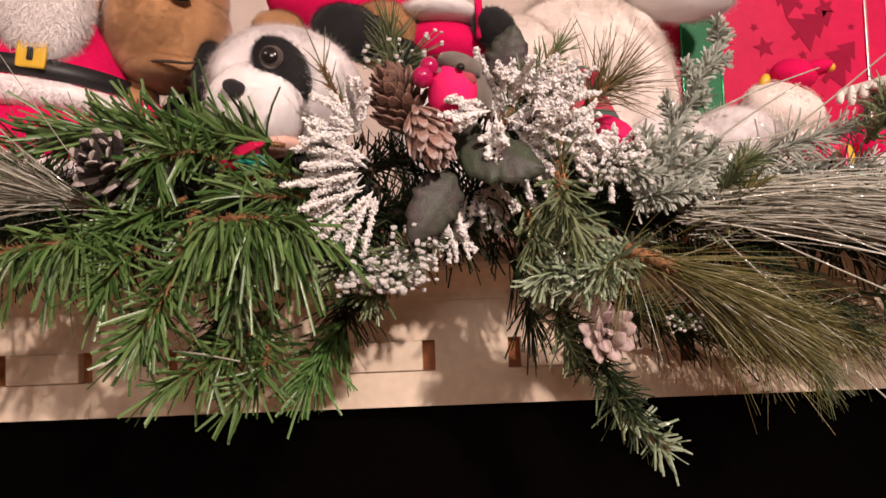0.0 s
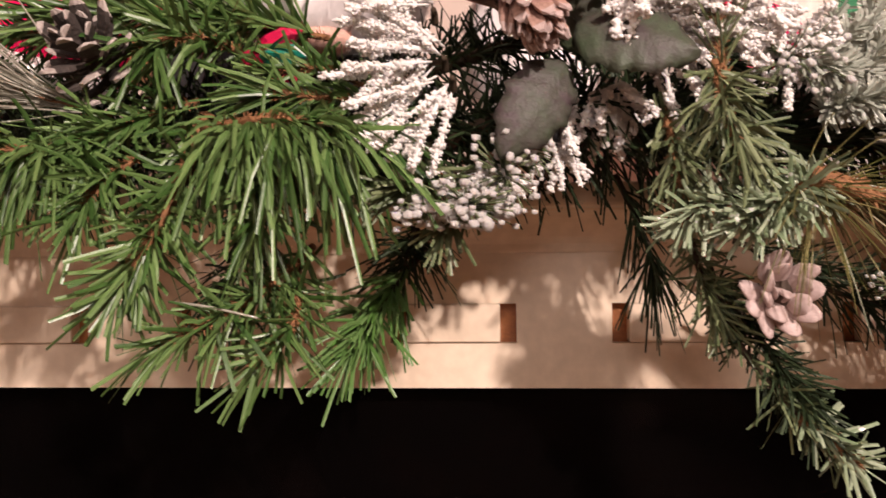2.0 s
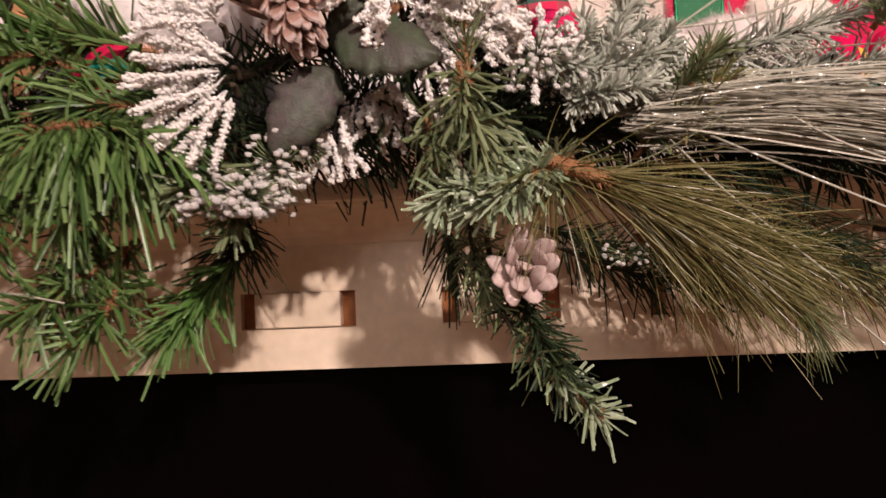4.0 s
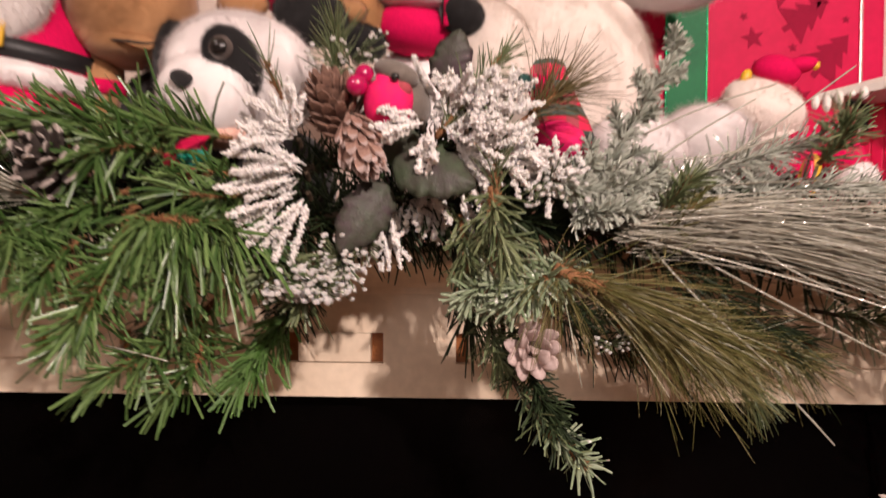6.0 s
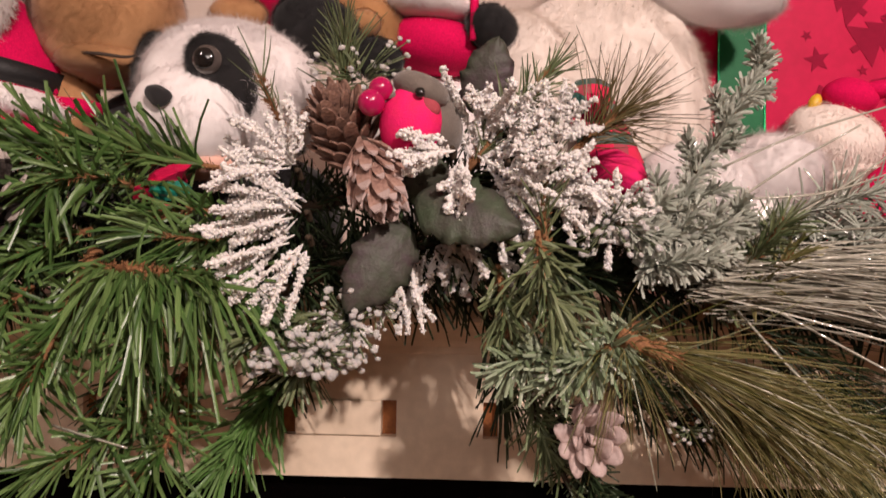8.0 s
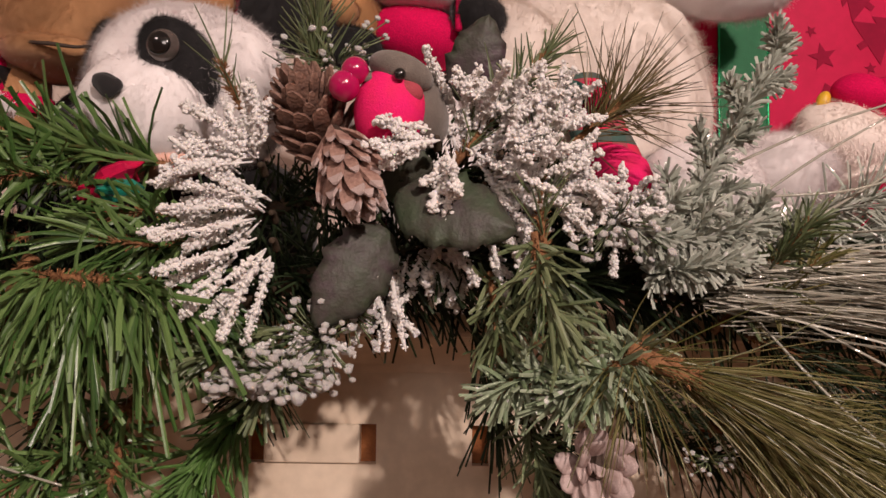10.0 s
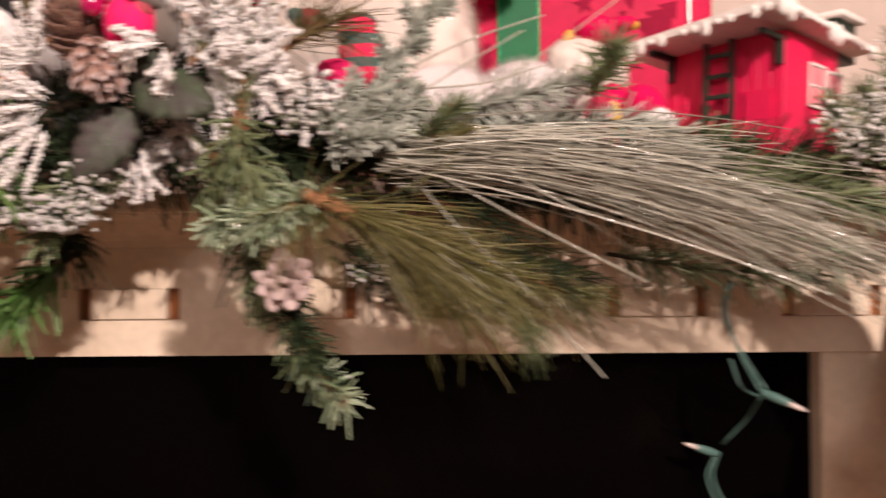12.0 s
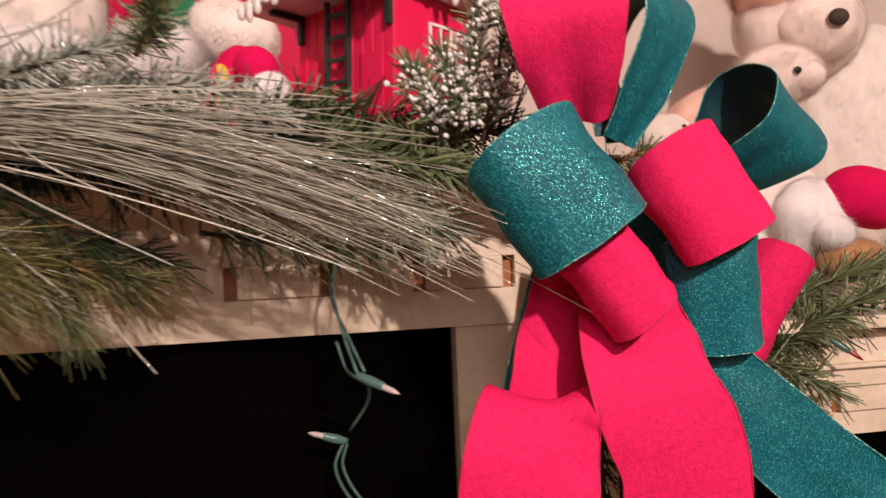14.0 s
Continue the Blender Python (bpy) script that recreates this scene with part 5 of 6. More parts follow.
for name, line, half in (("scarf_knot", [(0.142, 0.806, 1.514), (0.155, 0.790, 1.519), (0.170, 0.788, 1.521), (0.184, 0.800, 1.518)], 0.013),
                         ("scarf_end", [(0.168, 0.792, 1.510), (0.176, 0.784, 1.490), (0.186, 0.776, 1.465), (0.196, 0.770, 1.432)], 0.020)):
    c, d = spline(np.array(line) - o, 24)
    w = unit(np.cross(d, (0.0, -1.0, 0.15)))
    rows = [c + w * k * half + np.array([0, 1, 0]) * (0.010 * k * k + 0.003 * np.sin(np.linspace(0, 9, 24) + 3 * k))[:, None] for k in np.linspace(-1, 1, 9)]
    bm = bmesh.new()
    vs = [[bm.verts.new(p) for p in row] for row in rows]
    for p, q in zip(vs, vs[1:]):
        for k in range(23):
            bm.faces.new((p[k], p[k + 1], q[k + 1], q[k]))
    bm.normal_update()
    bmesh.ops.solidify(bm, geom=bm.faces[:], thickness=0.003)
    part(name, bm, PLAID, bear, "red and green plaid cloth")

# ---- gift bag ----
bag = holder("gift_bag", (0.42, 0.99, 1.352), "red foil gift bag printed with darker stars and fir trees", "gift bag")
o = np.array(bag.location)
part("bag_body", box_bm((0.30, 0.085, 0.36), (0.0, 0.0, 0.18), 0.004), BAG, bag, smooth=False)


def motif(outline, x, z, size, name, turn=0.0, depth=-0.0429):
    bm = bmesh.new()
    c, s = math.cos(turn), math.sin(turn)
    vs = [bm.verts.new((x + size * (u * c - w * s), depth, z + size * (u * s + w * c))) for u, w in outline]
    bm.faces.new(vs)
    bm.normal_update()
    bmesh.ops.solidify(bm, geom=bm.faces[:], thickness=0.0003)
    bmesh.ops.recalc_face_normals(bm, faces=bm.faces[:])
    part(name, bm, BAG_DARK, bag, smooth=False)


STAR = [(math.sin(k * math.pi / 5) * (1 if k % 2 == 0 else 0.42), math.cos(k * math.pi / 5) * (1 if k % 2 == 0 else 0.42)) for k in range(10)]
TREE = [(0, 1), (0.38, 0.5), (0.2, 0.5), (0.55, 0.05), (0.3, 0.05), (0.75, -0.5), (0.1, -0.5), (0.1, -0.75), (-0.1, -0.75), (-0.1, -0.5), (-0.75, -0.5), (-0.3, 0.05), (-0.55, 0.05), (-0.2, 0.5), (-0.38, 0.5)]
for px, pz, sz, sh, tn in ((-0.001, 0.239, 0.014, STAR, 0.2), (0.055, 0.262, 0.034, TREE, -1.0), (-0.012, 0.264, 0.006, STAR, 0.5), (0.045, 0.228, 0.006, STAR, 0.1),
                           (0.085, 0.215, 0.036, TREE, -0.7), (0.075, 0.285, 0.013, STAR, 0.4), (0.010, 0.185, 0.030, TREE, 0.3), (0.105, 0.260, 0.005, STAR, 0.0),
                           (-0.105, 0.235, 0.010, STAR, 0.0), (0.055, 0.170, 0.014, STAR, 0.3), (0.120, 0.150, 0.032, TREE, 0.2), (-0.120, 0.170, 0.026, TREE, -0.3), (0.03, 0.30, 0.03, TREE, 0.9)):
    motif(sh, px, pz, sz, "printed_star" if sh is STAR else "printed_tree", tn)
# highlight along the gusset edge, made as a pale metallic strip
bm = box_bm((0.003, 0.003, 0.32), (0.122, -0.0445, 0.19), 0.0008)
part("fold", bm, BAG_HIGHLIGHT, bag, "folded edge with its highlight as a pale strip", smooth=False)
part("ribbon", box_bm((0.047, 0.002, 0.36), (-0.078, -0.0445, 0.18), 0.0005), GREEN_SATIN, bag, "green satin ribbon", smooth=False)
for x in (-0.1015, -0.0545):
    tube("ribbon_edge", [(x, -0.0455, 0.0), (x, -0.0455, 0.18), (x, -0.0455, 0.36)], [0.0014, 0.0014], GREEN_TINSEL, bag, "green tinsel edge")

# ---- little figurine and house ----
figure("figurine", [
    ((0.046, 0.034, 0.034), (0.4100, 0.8850, 1.4980), rot(0, 22, 0), PLUSH_CREAM, 0.10, 4000, 0.006),
    ((0.032, 0.028, 0.050), (0.4250, 0.8850, 1.4400), None, PLUSH_CREAM, 0.08, 2500, 0.006),
    ((0.026, 0.022, 0.017), (0.4210, 0.8780, 1.5400), rot(0, 12, 0), FELT_RED, 0.15, 0, 0),
    ((0.020, 0.014, 0.009), (0.4420, 0.8720, 1.5440), rot(0, -8, 0), FELT_RED, 0.15, 0, 0),
    ((0.0050, 0.0050, 0.0050), (0.4580, 0.8680, 1.5430), None, BUCKLE, 0.0, 0, 0),
    ((0.0065, 0.0060, 0.0100), (0.3900, 0.8800, 1.5330), rot(0, 20, 0), BUCKLE, 0.3, 0, 0),
    ((0.045, 0.036, 0.034), (0.4250, 0.8850, 1.3860), None, FELT_RED, 0.08, 0, 0),
    ((0.010, 0.010, 0.024), (0.4033, 0.7450, 1.4145), rot(0, 8, 0), YELLOW, 0.1, 0, 0),
    ((0.005, 0.010, 0.026), (0.3985, 0.7400, 1.4113), rot(0, 8, 0), FOIL_RED, 0.1, 0, 0),
    ((0.006, 0.005, 0.006), (0.4125, 0.7330, 1.4050), None, FOIL_TEAL, 0.1, 0, 0),
    ((0.020, 0.016, 0.017), (0.4344, 0.7450, 1.4346), rot(0, 20, 0), FELT_RED, 0.1, 0, 0),
    ((0.019, 0.017, 0.020), (0.4436, 0.7400, 1.4106), None, PLUSH_WHITE, 0.1, 3000, 0.005),
    ((0.036, 0.030, 0.060), (0.4216, 0.8000, 1.4038), None, FELT_RED, 0.08, 0, 0),
], "plain little red and white bearded figurine among the greenery", "figurine", (0.45, 0.80, 1.352))

HW, HD, HH = 0.120, 0.098, 0.122
hm = Matrix.Translation((0.5456, 0.7050, 1.3699)) @ rot(0, 2, 0) @ Matrix.Rotation(radians(-51), 4, "Z") @ Matrix.Translation((-HW / 2, 0.040, 0))
house = holder("toy_house", hm, "small red toy house with snowy roof and dark ladder", "ornament")
part("wall", box_bm((HW, HD, HH), (0, HD / 2 - 0.04, HH / 2), 0.001), HOUSE_RED, house, "red painted plank wall", smooth=False)
for k in range(10):
    part("plank", box_bm((HW / 10 - 0.0014, 0.0016, HH - 0.006), (-HW / 2 + (k + 0.5) * HW / 10, -0.0408, HH / 2), 0.0003, segments=1), HOUSE_RED, house, smooth=False)


def eave(x, y):
    """Height of the roof's lower edge, which falls away from the front corner."""
    return HH + 0.001 + 0.075 * (x - HW / 2 - 0.022) - 0.05 * max(0.0, y + 0.09) + 0.006


bm = bmesh.new()
lo = [bm.verts.new((x, y, eave(x, y))) for x, y in ((-HW / 2 - 0.022, -0.090), (HW / 2 + 0.022, -0.090), (HW / 2 + 0.022, HD - 0.015), (-HW / 2 - 0.022, HD - 0.015))]
up = [bm.verts.new((v.co.x * 0.97, v.co.y, v.co.z + 0.007)) for v in lo]
top = [bm.verts.new((0, y, HH + 0.030)) for y in (-0.03, HD - 0.05)]
bm.faces.new(lo[::-1])
for k in range(4):
    bm.faces.new((lo[k], lo[(k + 1) % 4], up[(k + 1) % 4], up[k]))
bm.faces.new((up[0], up[1], top[0]))
bm.faces.new((up[2], up[3], top[1]))
bm.faces.new((up[1], up[2], top[1], top[0]))
bm.faces.new((up[3], up[0], top[0], top[1]))
bmesh.ops.recalc_face_normals(bm, faces=bm.faces[:])
roof = part("roof", bm, SNOW, house, "snow covered roof", smooth=False)
for k in range(15):
    for x, y in ((-HW / 2 - 0.020 + k * (HW + 0.040) / 14, -0.089), (HW / 2 + 0.0215, -0.086 + k * 0.012)):
        if rng.random() < 0.75:
            h = 0.003 + 0.009 * rng.random() ** 2
            part("icicle", ball_bm((0.0045, 0.0035, h), (x, y, eave(x, y) + 0.002 - h * 0.4), u=8, v=6), SNOW, roof)
for x in (-HW / 2 + 0.006, HW / 2 - 0.004):
    part("bracket", box_bm((0.006, 0.040, 0.005), (x, -0.058, HH - 0.008), 0.001, None), DKGREEN, house, "dark green bracket", smooth=False)
    part("bracket", box_bm((0.006, 0.005, 0.022), (x, -0.044, HH - 0.020), 0.001, None), DKGREEN, house, "dark green bracket", smooth=False)
lad = part("ladder", box_bm((0.0042, 0.0042, 0.128), (-0.012, -0.050, 0.056), 0.0006), DKGREEN, house, "dark green ladder", smooth=False)
part("rail", box_bm((0.0042, 0.0042, 0.128), (0.014, -0.050, 0.056), 0.0006), DKGREEN, lad, smooth=False)
for k in range(6):
    part("rung", box_bm((0.026, 0.0034, 0.0042), (0.001, -0.050, 0.012 + k * 0.019), 0.0006), DKGREEN, lad, smooth=False)
part("door", box_bm((0.026, 0.002, 0.070), (0.036, -0.043, 0.037), 0.0006), HOUSE_RED, house, "red door panel", smooth=False)
for wy, wz in ((0.014, 0.080), (0.047, 0.078)):
    win = part("window", box_bm((0.0012, 0.026, 0.036), (HW / 2 + 0.0006, wy, wz), 0.0), HOUSE_RED, house, "small window with a white frame", smooth=False)
    for y, z, dy, dz in ((0, 0, 0.0018, 0.036), (0, 0, 0.026, 0.0018), (-0.0135, 0, 0.0026, 0.039), (0.0135, 0, 0.0026, 0.039), (0, 0.019, 0.030, 0.0026), (0, -0.019, 0.030, 0.0026)):
        part("muntin", box_bm((0.0022, dy, dz), (HW / 2 + 0.0018, wy + y, wz + z), 0.0003, segments=1), SNOW, win, smooth=False)
part("dormer", box_bm((0.040, 0.040, 0.040), (0.040, 0.075, HH + 0.012), 0.002), DKGREEN, house, "dark green dormer", smooth=False)
part("dormer_snow", box_bm((0.050, 0.050, 0.006), (0.042, 0.075, HH + 0.034), 0.002), SNOW, house, "snow on the dormer")
tube("chain", [(-0.060, -0.06, 0.040), (-0.035, -0.062, 0.032), (-0.012, -0.054, 0.050)], [0.0012, 0.0012], DKGREEN, house, "dark chain")
part("post", box_bm((0.006, 0.006, 0.045), (-0.060, -0.06, 0.022), 0.001), DKGREEN, house, "dark green post", smooth=False)
part("crate", box_bm((0.046, 0.016, 0.014), (-0.010, -0.075, -0.010), 0.002, rot(0, -8, 0)), BROWNTOY, house, "brown wooden sled", smooth=False)
part("base", box_bm((0.105, 0.10, 0.036), (0.0, 0.014, -0.0182), 0.004), DKGREEN, house, "dark green base", smooth=False)
part("planter", box_bm((0.030, 0.018, 0.022), (0.040, -0.062, -0.008), 0.003, rot(0, 15, 10)), DKGREEN, house, "dark green planter", smooth=False)
cane = tube("candy_cane", [(0.6117, 0.8600, 1.5233), (0.6099, 0.8600, 1.5454), (0.6053, 0.8600, 1.5612), (0.6030, 0.8600, 1.5863)], [0.0055, 0.0055], SNOW, None, "red and white striped candy cane ornament beside the house", category="ornament", sides=10)
for k in range(7):
    p = (0.6104, 0.8600, 1.5233)
    b = part("stripe", box_bm((0.0118, 0.0118, 0.003), (p[0] - 0.0012 * k, p[1], p[2] + 0.008 * k), 0.001, None), FELT_RED, cane)

# frosted berry bush beside the house
for base, end in (((0.6019, 0.6400, 1.3567), (0.6436, 0.6600, 1.5160)), ((0.5800, 0.6300, 1.3610), (0.6030, 0.6300, 1.4640)), ((0.5694, 0.6250, 1.3653), (0.5462, 0.6200, 1.4067)), ((0.5898, 0.6300, 1.3654), (0.5700, 0.6200, 1.4156)), ((0.6073, 0.6400, 1.3709), (0.6723, 0.6700, 1.4991))):
    q = [base, (np.array(base) + np.array(end)) / 2 + np.array([0, -0.006, 0.0]), end]
    sprig("berry_twig", q, 170, 0.020, 0.0014, 55, SAGE, "twig with frosted buds", DARKSTEM, 0.0012, droop=0.0)
    pts, d = spline(loc(q), 40)
    k = 210
    sp = pts[rng.integers(6, 40, k)] + rng.normal(size=(k, 3)) * 0.0060
    v, f = crumbs(sp, 0.0009 + 0.0016 * rng.random(k), 0.6)
    put("frosting", mesh_of("frosting", v, f, FLOCK, True), garland, "white frosted buds", kind="stuff")

# ---- string of lights ----
lights = holder("light_string", (0.4914, 0.7000, 1.2603), "unlit mini lights on teal green wire below the mantel", "string lights")
o = np.array(lights.location)
W = 0.0013


def wire(points, off):
    q = np.array(points) - o
    tube("wire", q + np.array(off), [W, W], WIRE, lights, sides=7, n=18)


run = [(0.4923, 0.6900, 1.2733), (0.4882, 0.6880, 1.2483), (0.4945, 0.6750, 1.2141), (0.5024, 0.6550, 1.1869)]
wire(run, (0, 0, 0))
wire([(0.4944, 0.6900, 1.2733), (0.4852, 0.6900, 1.2458), (0.4980, 0.6720, 1.2093), (0.5068, 0.6550, 1.1876)], (0.0012, 0.002, 0))
wire([(0.4889, 0.6800, 1.2088), (0.4960, 0.6750, 1.1867), (0.5052, 0.6600, 1.1801)], (0, 0.002, 0))
wire([(0.5122, 0.6680, 1.1770), (0.5134, 0.7000, 1.1535), (0.4994, 0.7220, 1.1263)], (0, 0.01, 0))
wire([(0.4935, 0.7350, 1.1157), (0.4861, 0.7330, 1.0951), (0.4982, 0.7300, 1.0681), (0.5270, 0.7300, 1.0390)], (0, 0, 0))
wire([(0.4968, 0.7350, 1.1144), (0.4927, 0.7350, 1.0941), (0.5063, 0.7300, 1.0675), (0.5326, 0.7300, 1.0413)], (0, 0.002, 0))


def mini_light(a, b, parent, glass=BULB):
    a, b = np.array(a) - o, np.array(b) - o
    s = tube("socket", [a, a + (b - a) * 0.3, a + (b - a) * 0.62], [0.0030, 0.0042, 0.0034], WIRE, parent, "teal green socket", sides=10)
    tube("bulb", [a + (b - a) * 0.6, a + (b - a) * 0.85, b], [0.0026, 0.0023, 0.0004], glass, parent, "unlit clear bulb", sides=10)


mini_light((0.5019, 0.6520, 1.1864), (0.5309, 0.6340, 1.1735), lights)
mini_light((0.4968, 0.7350, 1.1165), (0.4646, 0.7320, 1.1274), lights)

# ---- the bow ----
bow = holder("ribbon_bow", (0.7152, 0.6000, 1.2740), "large wired bow of red cloth and teal glitter ribbon", "bow")
o = np.array(bow.location)


def strip(name, centres, sides_, width, material, edge, label, n=40, inner=None):
    """A ribbon along a smooth line; sides_ gives the way across it at each control point."""
    c, d = spline(np.array(centres) - o, n)
    w, _ = spline(np.array(sides_), n)
    w = unit(w - d * (w * d).sum(1, keepdims=True))
    nrm = np.cross(d, w)
    wd = np.interp(np.linspace(0, 1, n), np.linspace(0, 1, len(np.atleast_1d(width))), np.atleast_1d(width)) if np.ndim(width) else np.full(n, width)
    cols = np.linspace(-0.5, 0.5, 9)
    ends = (np.abs(np.linspace(-1, 1, n)) ** 2)[:, None]
    ripple = 0.0017 * np.sin(np.linspace(0, 9, n) + len(bow.children))[:, None] * np.cos(cols * 5 + 1)[None] + (np.abs(cols) * 2)[None] ** 4 * 0.0012 * np.sin(np.linspace(0, 31, n) + 2 * np.sin(np.linspace(0, 7, n)))[:, None] * np.sign(cols)[None] + 0.0034 * ends * np.cos(cols * 11 + len(bow.children) * 1.7)[None]
    front = c[:, None] + w[:, None] * (cols[None] * wd[:, None])[..., None] + nrm[:, None] * (ripple + 0.0003)[..., None]
    back = front - nrm[:, None] * 0.0006
    v = np.concatenate([front.reshape(-1, 3), back.reshape(-1, 3)])
    k = len(cols)
    f, g = [], []
    for i in range(n - 1):
        for j in range(k - 1):
            q = (i * k + j, i * k + j + 1, (i + 1) * k + j + 1, (i + 1) * k + j)
            f.append(q)
            g.append(tuple(x + n * k for x in q[::-1]))
    ob = put(name, mesh_of(name, v, [(f, 1), (g, 0)], [material, inner or material], True), bow, label)
    for s in (0, -1):
        tube("wired_edge", front[::3, s], [0.0007, 0.0007], edge, ob, sides=5, n=n * 2)
    return ob


def loop(root, out, across, length, bulge, width, red, twist=0.0):
    """A bow loop: a teardrop of ribbon that leaves the knot along out and comes back to it."""
    r, u = np.array(root), unit(np.array(out))
    w = unit(np.array(across) - u * np.dot(across, u))
    nn = np.cross(u, w)
    pts, ws = [], []
    for s, x, y in ((0, 0.0, -0.05), (1, 0.35, -0.62), (2, 0.72, -0.95), (3, 0.97, -0.55), (4, 1.0, 0.05), (5, 0.93, 0.6), (6, 0.66, 0.92), (7, 0.33, 0.55), (8, 0.0, 0.05)):
        pts.append(r + u * length * x + nn * bulge * y)
        ws.append(w + twist * (s / 8 - 0.5) * u)
    return strip("loop", pts, ws, [width * 0.5, width * 0.82, width * 0.99, width * 1.04, width * 0.99, width * 0.82, width * 0.5], RED_RIBBON if red else TEAL, RED_EDGE if red else TEAL_EDGE, "red cloth ribbon loop" if red else "teal glitter ribbon loop", 56, inner=None if red else TEAL_BACK_AND_SHADE)


K = np.array((0.7670, 0.6650, 1.2881))
loop((0.6588, 0.5900, 1.3627), (-0.10, -0.10, 0.97), (0.88, -0.42, 0.40), 0.094, 0.034, 0.086, True)
loop((0.6480, 0.6100, 1.3080), (-0.32, -0.93, 0.10), (0.52, -0.20, -0.83), 0.084, 0.045, 0.088, False)
loop((0.7020, 0.6300, 1.3540), (0.22, 0.05, 0.97), (0.85, 0.50, 0.0), 0.126, 0.036, 0.070, False)
loop((0.7600, 0.6400, 1.3030), (-0.25, -0.95, 0.12), (0.46, -0.15, -0.85), 0.085, 0.039, 0.084, True)
loop((0.8080, 0.7000, 1.3180), (0.60, -0.25, 0.66), (0.55, 0.45, -0.70), 0.104, 0.042, 0.086, False)
loop((0.6800, 0.6100, 1.2600), (-0.20, -0.95, -0.05), (0.62, -0.10, -0.76), 0.075, 0.029, 0.070, True)
loop((0.7700, 0.6350, 1.2380), (-0.25, -0.95, 0.0), (-0.02, -0.22, -1.0), 0.062, 0.036, 0.084, False)
loop((0.8330, 0.6800, 1.2200), (-0.25, -0.95, 0.0), (-0.50, 0.0, -0.85), 0.055, 0.027, 0.106, True)
tail_red = "hanging red cloth ribbon tail"
strip("tail", [(0.6560, 0.6150, 1.2720), (0.6440, 0.6080, 1.2250), (0.6390, 0.6000, 1.1800), (0.6400, 0.5950, 1.1450)],
      [(0.80, 0.55, 0), (0.88, 0.42, 0), (0.95, 0.25, 0), (1, 0.2, 0)], [0.052, 0.062, 0.074, 0.080], RED_RIBBON, RED_EDGE, tail_red)
strip("tail", [(0.6340, 0.5920, 1.1560), (0.6280, 0.5790, 1.1740), (0.6160, 0.5620, 1.1710), (0.6050, 0.5490, 1.1400), (0.6012, 0.5480, 1.0994), (0.6098, 0.5700, 1.0460)],
      [(1, 0.05, -0.10), (1, 0.0, -0.06), (1, 0.0, -0.02), (1, 0.0, 0), (1, -0.1, 0), (1, -0.1, 0)], [0.058, 0.066, 0.080, 0.092, 0.092, 0.090], RED_RIBBON, RED_EDGE, "red cloth ribbon tail folded over")
strip("tail", [(0.6931, 0.6000, 1.2439), (0.6870, 0.5650, 1.2130), (0.6930, 0.5500, 1.1737), (0.7110, 0.5500, 1.1314), (0.7120, 0.5550, 1.0800), (0.7000, 0.5600, 1.0373)],
      [(1, 0, 0.2), (1, 0, 0.15), (1, 0, 0.2), (1, -0.05, 0.1), (1, 0, 0), (1, 0, 0)], [0.064, 0.084, 0.090, 0.092, 0.088], RED_RIBBON, RED_EDGE, tail_red)
strip("tail", [(0.7400, 0.6000, 1.2020), (0.7800, 0.5900, 1.1570), (0.8280, 0.5800, 1.1080), (0.8823, 0.5700, 1.0640)],
      [(0.75, -0.1, 0.65)] * 4, [0.050, 0.068, 0.072], TEAL, TEAL_EDGE, "hanging teal glitter ribbon tail")
strip("tail", [(0.6496, 0.6400, 1.2620), (0.6324, 0.6300, 1.2081), (0.6181, 0.6200, 1.1561), (0.6111, 0.6200, 1.0933)],
      [(1, 0, 0)] * 4, [0.022, 0.030, 0.034], TEAL, TEAL_EDGE, "hanging teal glitter ribbon tail")
# added dark strip: shadow between the red tails, put into its colour
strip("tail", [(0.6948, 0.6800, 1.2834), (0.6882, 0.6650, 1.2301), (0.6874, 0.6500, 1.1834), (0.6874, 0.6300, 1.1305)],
      [(1, 0.25, 0)] * 4, [0.056, 0.060, 0.050], TEAL_BACK_AND_SHADE, TEAL_EDGE, "dark ribbon strip standing for shade between the tails")
part("knot", ball_bm((0.052, 0.014, 0.050), tuple(K - o), lumps=0.3), TEAL, bow, "gathered ribbon knot")
# dark greenery that hangs behind the bow
sprig("hanging_sprig", [(0.7162, 0.7000, 1.2155), (0.7033, 0.6900, 1.1153), (0.7019, 0.6800, 1.0371), (0.7048, 0.6800, 0.9710)], 420, 0.040, 0.0013, 50, DARK, "dark hanging greenery behind the bow", DARKSTEM, 0.004, droop=0.1)

# ---- soft toys and greenery on the side shelf ----
def seat(name, x, y, label, category="soft toy"):
    return holder(name, (x, y, SHELF2 + 0.002), label, category, "soft toys on the side shelf")


big = seat("pink_bear_soft_toy", 1.10, 1.12, "large pale pink plush bear with a brown nose and peach hair")
o = np.array(big.location)
plush("head", big, (0.095, 0.07, 0.080), at((1.1850, 1.1000, 1.5654)), PLUSH_PINK, "pale pink plush head", None, 18000, 0.008)
plush("hair", big, (0.050, 0.055, 0.046), at((1.1300, 1.0900, 1.6180)), PLUSH_PEACH, "peach plush hair", rot(0, 20, 0), 9000, 0.016, lumps=0.25)
plush("muzzle", big, (0.060, 0.05, 0.048), at((1.1817, 1.0500, 1.5531)), PLUSH_PINK, "pale plush muzzle", None, 9000, 0.007)
part("nose", ball_bm((0.014, 0.010, 0.011), at((1.1714, 0.9950, 1.5510))), CORE, big, "brown felt nose")
part("eye", ball_bm((0.005, 0.004, 0.005), at((1.1548, 1.0200, 1.5885))), GLOSS_BLACK, big, "small black eye")
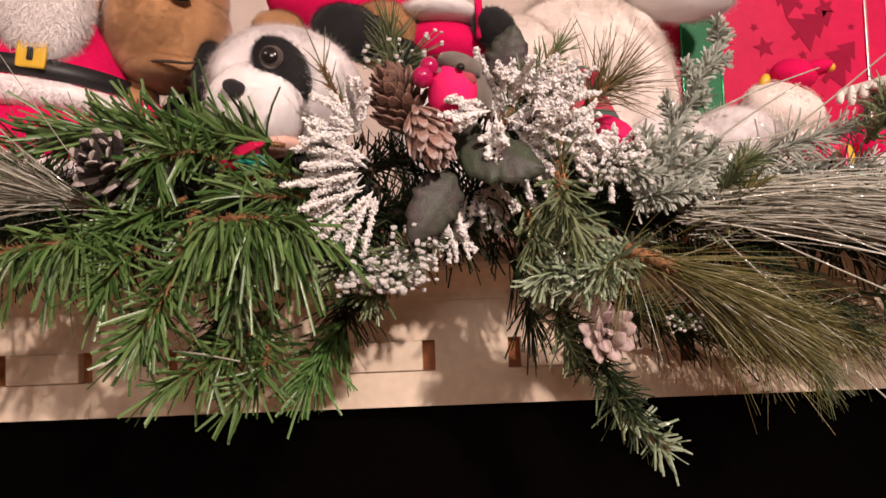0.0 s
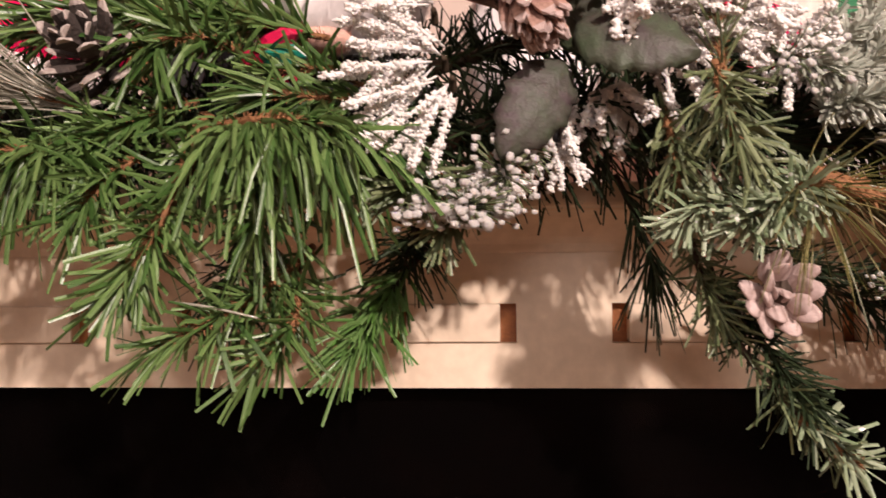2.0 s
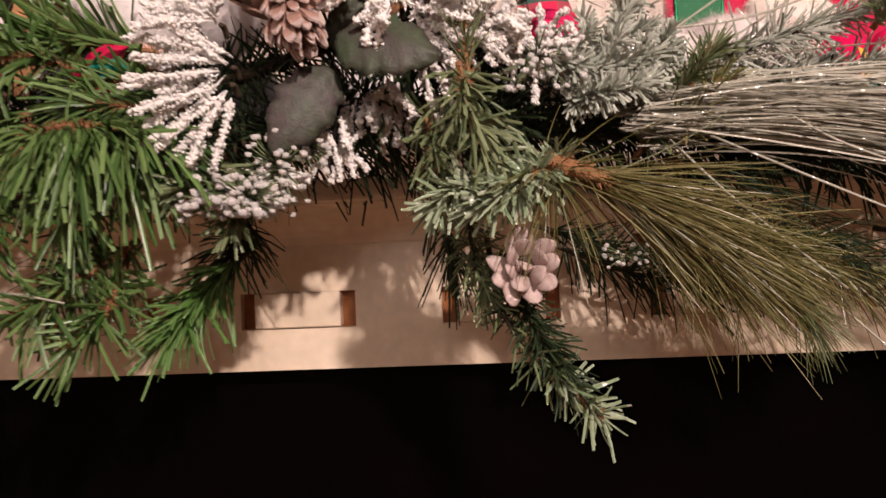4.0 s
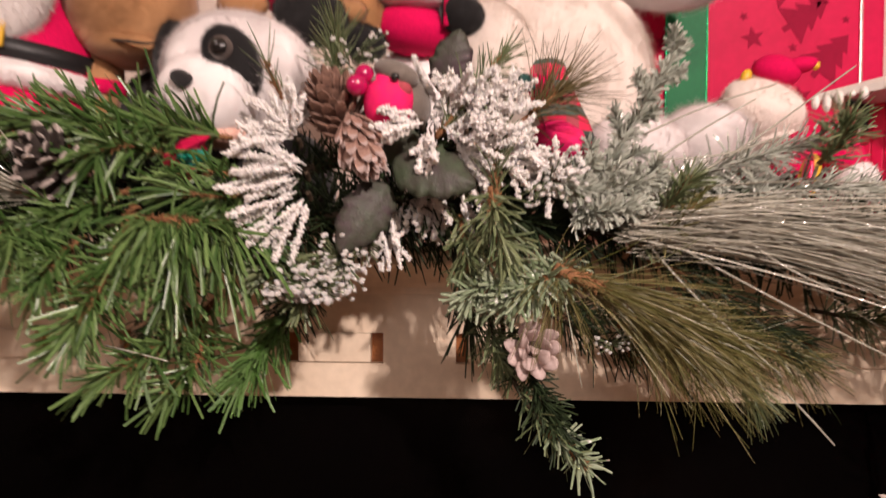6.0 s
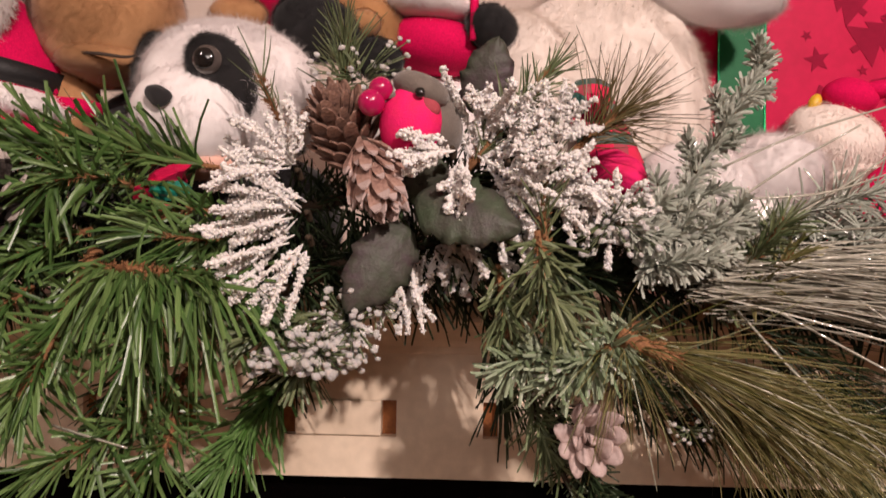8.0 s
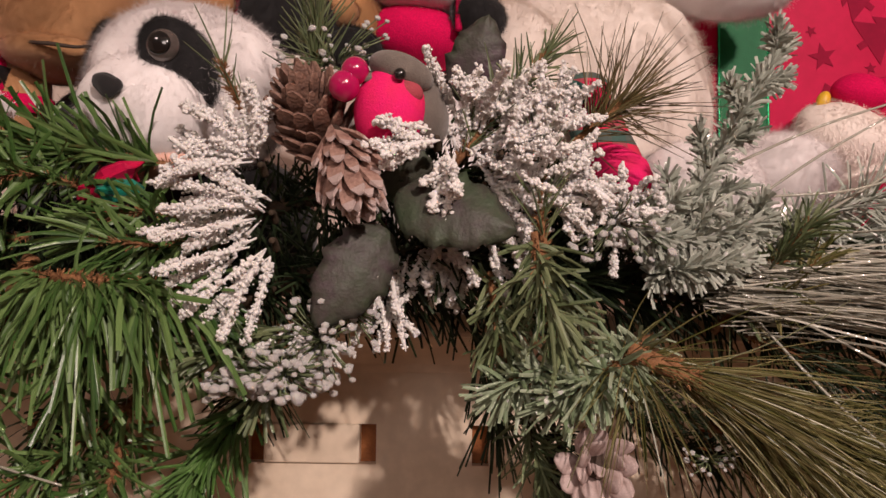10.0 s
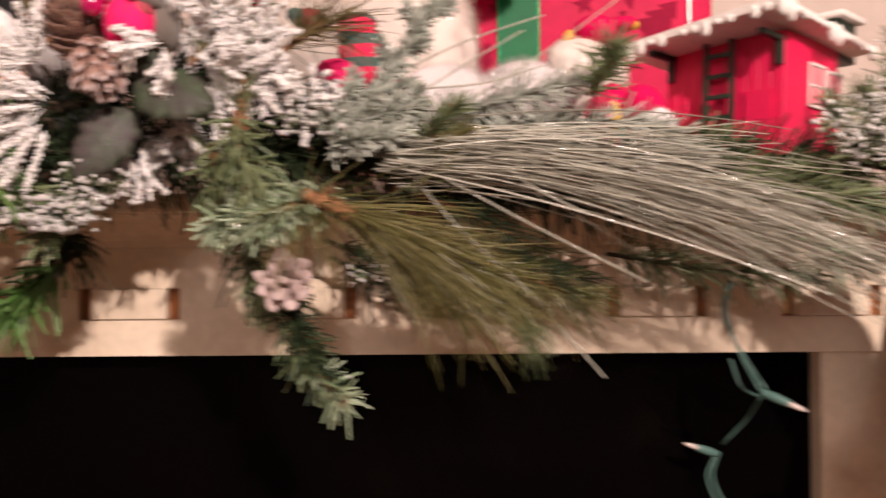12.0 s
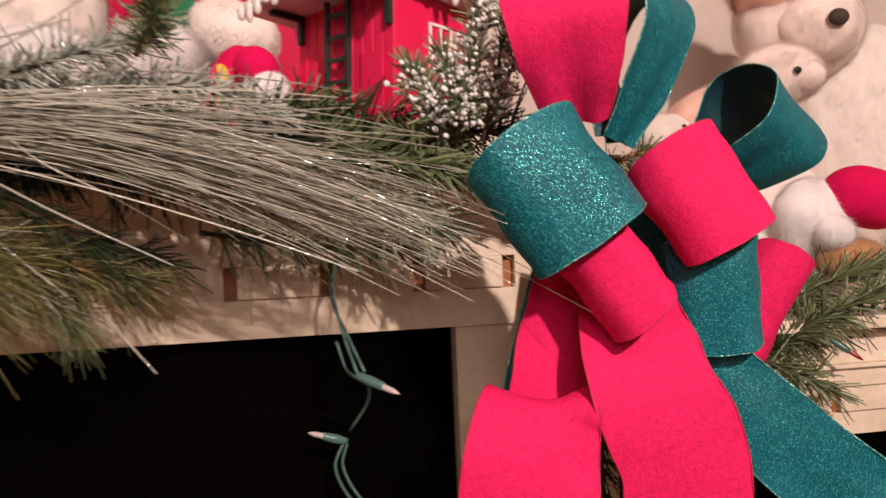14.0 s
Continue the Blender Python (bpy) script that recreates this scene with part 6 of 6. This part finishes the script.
plush("body", big, (0.13, 0.08, 0.17), at((1.3177, 1.1400, 1.4081)), PLUSH_CREAM, "cream plush body", None, 22000, 0.008)
plush("lower_body", big, (0.15, 0.08, 0.12), at((1.13, 1.16, SHELF2 + 0.11)), PLUSH_CREAM, "cream plush body", None, 9000, 0.008)
small = seat("small_pink_soft_toy", 1.0, 1.02, "small pale pink plush toy with a black bead eye")
o = np.array(small.location)
plush("head", small, (0.060, 0.045, 0.040), at((1.1053, 1.0300, 1.4819)), PLUSH_PINK, "pale pink plush head", None, 12000, 0.007)
plush("muzzle", small, (0.030, 0.025, 0.022), at((1.1220, 1.0050, 1.4760)), PLUSH_PINK, "pale pink plush muzzle", None, 4000, 0.005)
part("eye", ball_bm((0.0055, 0.004, 0.0050), at((1.1003, 0.9820, 1.4789))), GLOSS_BLACK, small, "black bead eye")
plush("body", small, (0.060, 0.05, 0.11), at((1.0, 1.06, SHELF2 + 0.11)), PLUSH_PINK, "pale pink plush body", None, 5000, 0.007)
plush("arm", small, (0.065, 0.04, 0.032), at((0.9784, 1.0000, 1.4251)), PLUSH_PEACH, "dusky pink plush arm", rot(0, -25, 0), 7000, 0.006)
mouse = seat("white_soft_toy", 0.86, 0.95, "little cream plush toy with a black bead eye")
o = np.array(mouse.location)
plush("head", mouse, (0.035, 0.03, 0.030), at((0.8913, 0.9300, 1.3872)), PLUSH_CREAM, "cream plush head", None, 5000, 0.004)
part("eye", ball_bm((0.004, 0.003, 0.004), at((0.9018, 0.9050, 1.3984))), GLOSS_BLACK, mouse, "black bead eye")
plush("body", mouse, (0.04, 0.035, 0.09), at((0.865, 0.96, SHELF2 + 0.09)), PLUSH_CREAM, "cream plush body", None, 3000, 0.004)
third = seat("white_red_soft_toy", 1.10, 0.95, "white plush toy in a red felt coat with tan feet")
o = np.array(third.location)
plush("coat", third, (0.055, 0.04, 0.038), at((1.1527, 0.9300, 1.3119)), FELT_RED, "red felt coat", rot(0, 20, 0))
plush("belly", third, (0.050, 0.035, 0.050), at((1.0910, 0.9500, 1.2892)), PLUSH_WHITE, "white plush arm", None, 9000, 0.008)
plush("paw", third, (0.026, 0.025, 0.022), at((1.0968, 0.9200, 1.2707)), PLUSH_WHITE, "white plush paw", None, 4000, 0.006)
plush("foot", third, (0.045, 0.03, 0.026), at((1.1231, 0.9200, 1.2377)), PLUSH_TAN, "tan plush foot", None, 4000, 0.004)
plush("lower_body", third, (0.08, 0.04, 0.06), at((1.10, 0.985, SHELF2 + 0.058)), PLUSH_WHITE, "white plush body", None, 4000, 0.008)
sg = holder("side_garland", (1.05, 0.86, SHELF2 + 0.004), "plain green artificial fir garland on the side shelf", "garland")
go = np.array(sg.location)
for q, k, m_ in (([(0.9562, 0.8600, 1.1356), (1.0079, 0.8400, 1.1742), (1.1018, 0.8400, 1.2084)], 420, SAGE), ([(0.9845, 0.8800, 1.1846), (1.0369, 0.8700, 1.2096), (1.1266, 0.8700, 1.2391)], 340, SAGE),
                 ([(0.9510, 0.8400, 1.1389), (0.9787, 0.8300, 1.1260), (1.0198, 0.8300, 1.1042)], 150, SAGE), ([(0.9129, 0.8800, 1.1883), (0.9982, 0.8800, 1.1570), (1.1327, 0.8800, 1.1769)], 300, DARK)):
    ob = tube("fir_sprig", np.array(q) - go, [0.003, 0.002, 0.001], DARKSTEM, sg, "green fir sprig")
    v, f = needles_on(np.array(q) - go, k, 0.040, 0.0018, 50, droop=0.1)
    put("needles", mesh_of("needles", v, f, m_), ob, kind="stuff")
red_light = holder("red_light", (1.0321, 0.8350, 1.1606), "single unlit red mini light lying in the side garland", "string lights")
o = np.array(red_light.location)
mini_light((1.0286, 0.8400, 1.1589), (1.0568, 0.8200, 1.1342), red_light, RED_BULB)
tube("wire", [np.array((1.0286, 0.8400, 1.1589)) - o, np.array((1.0213, 0.8600, 1.1647)) - o, np.array((1.0130, 0.8800, 1.1629)) - o], [W, W], WIRE, red_light, sides=7)
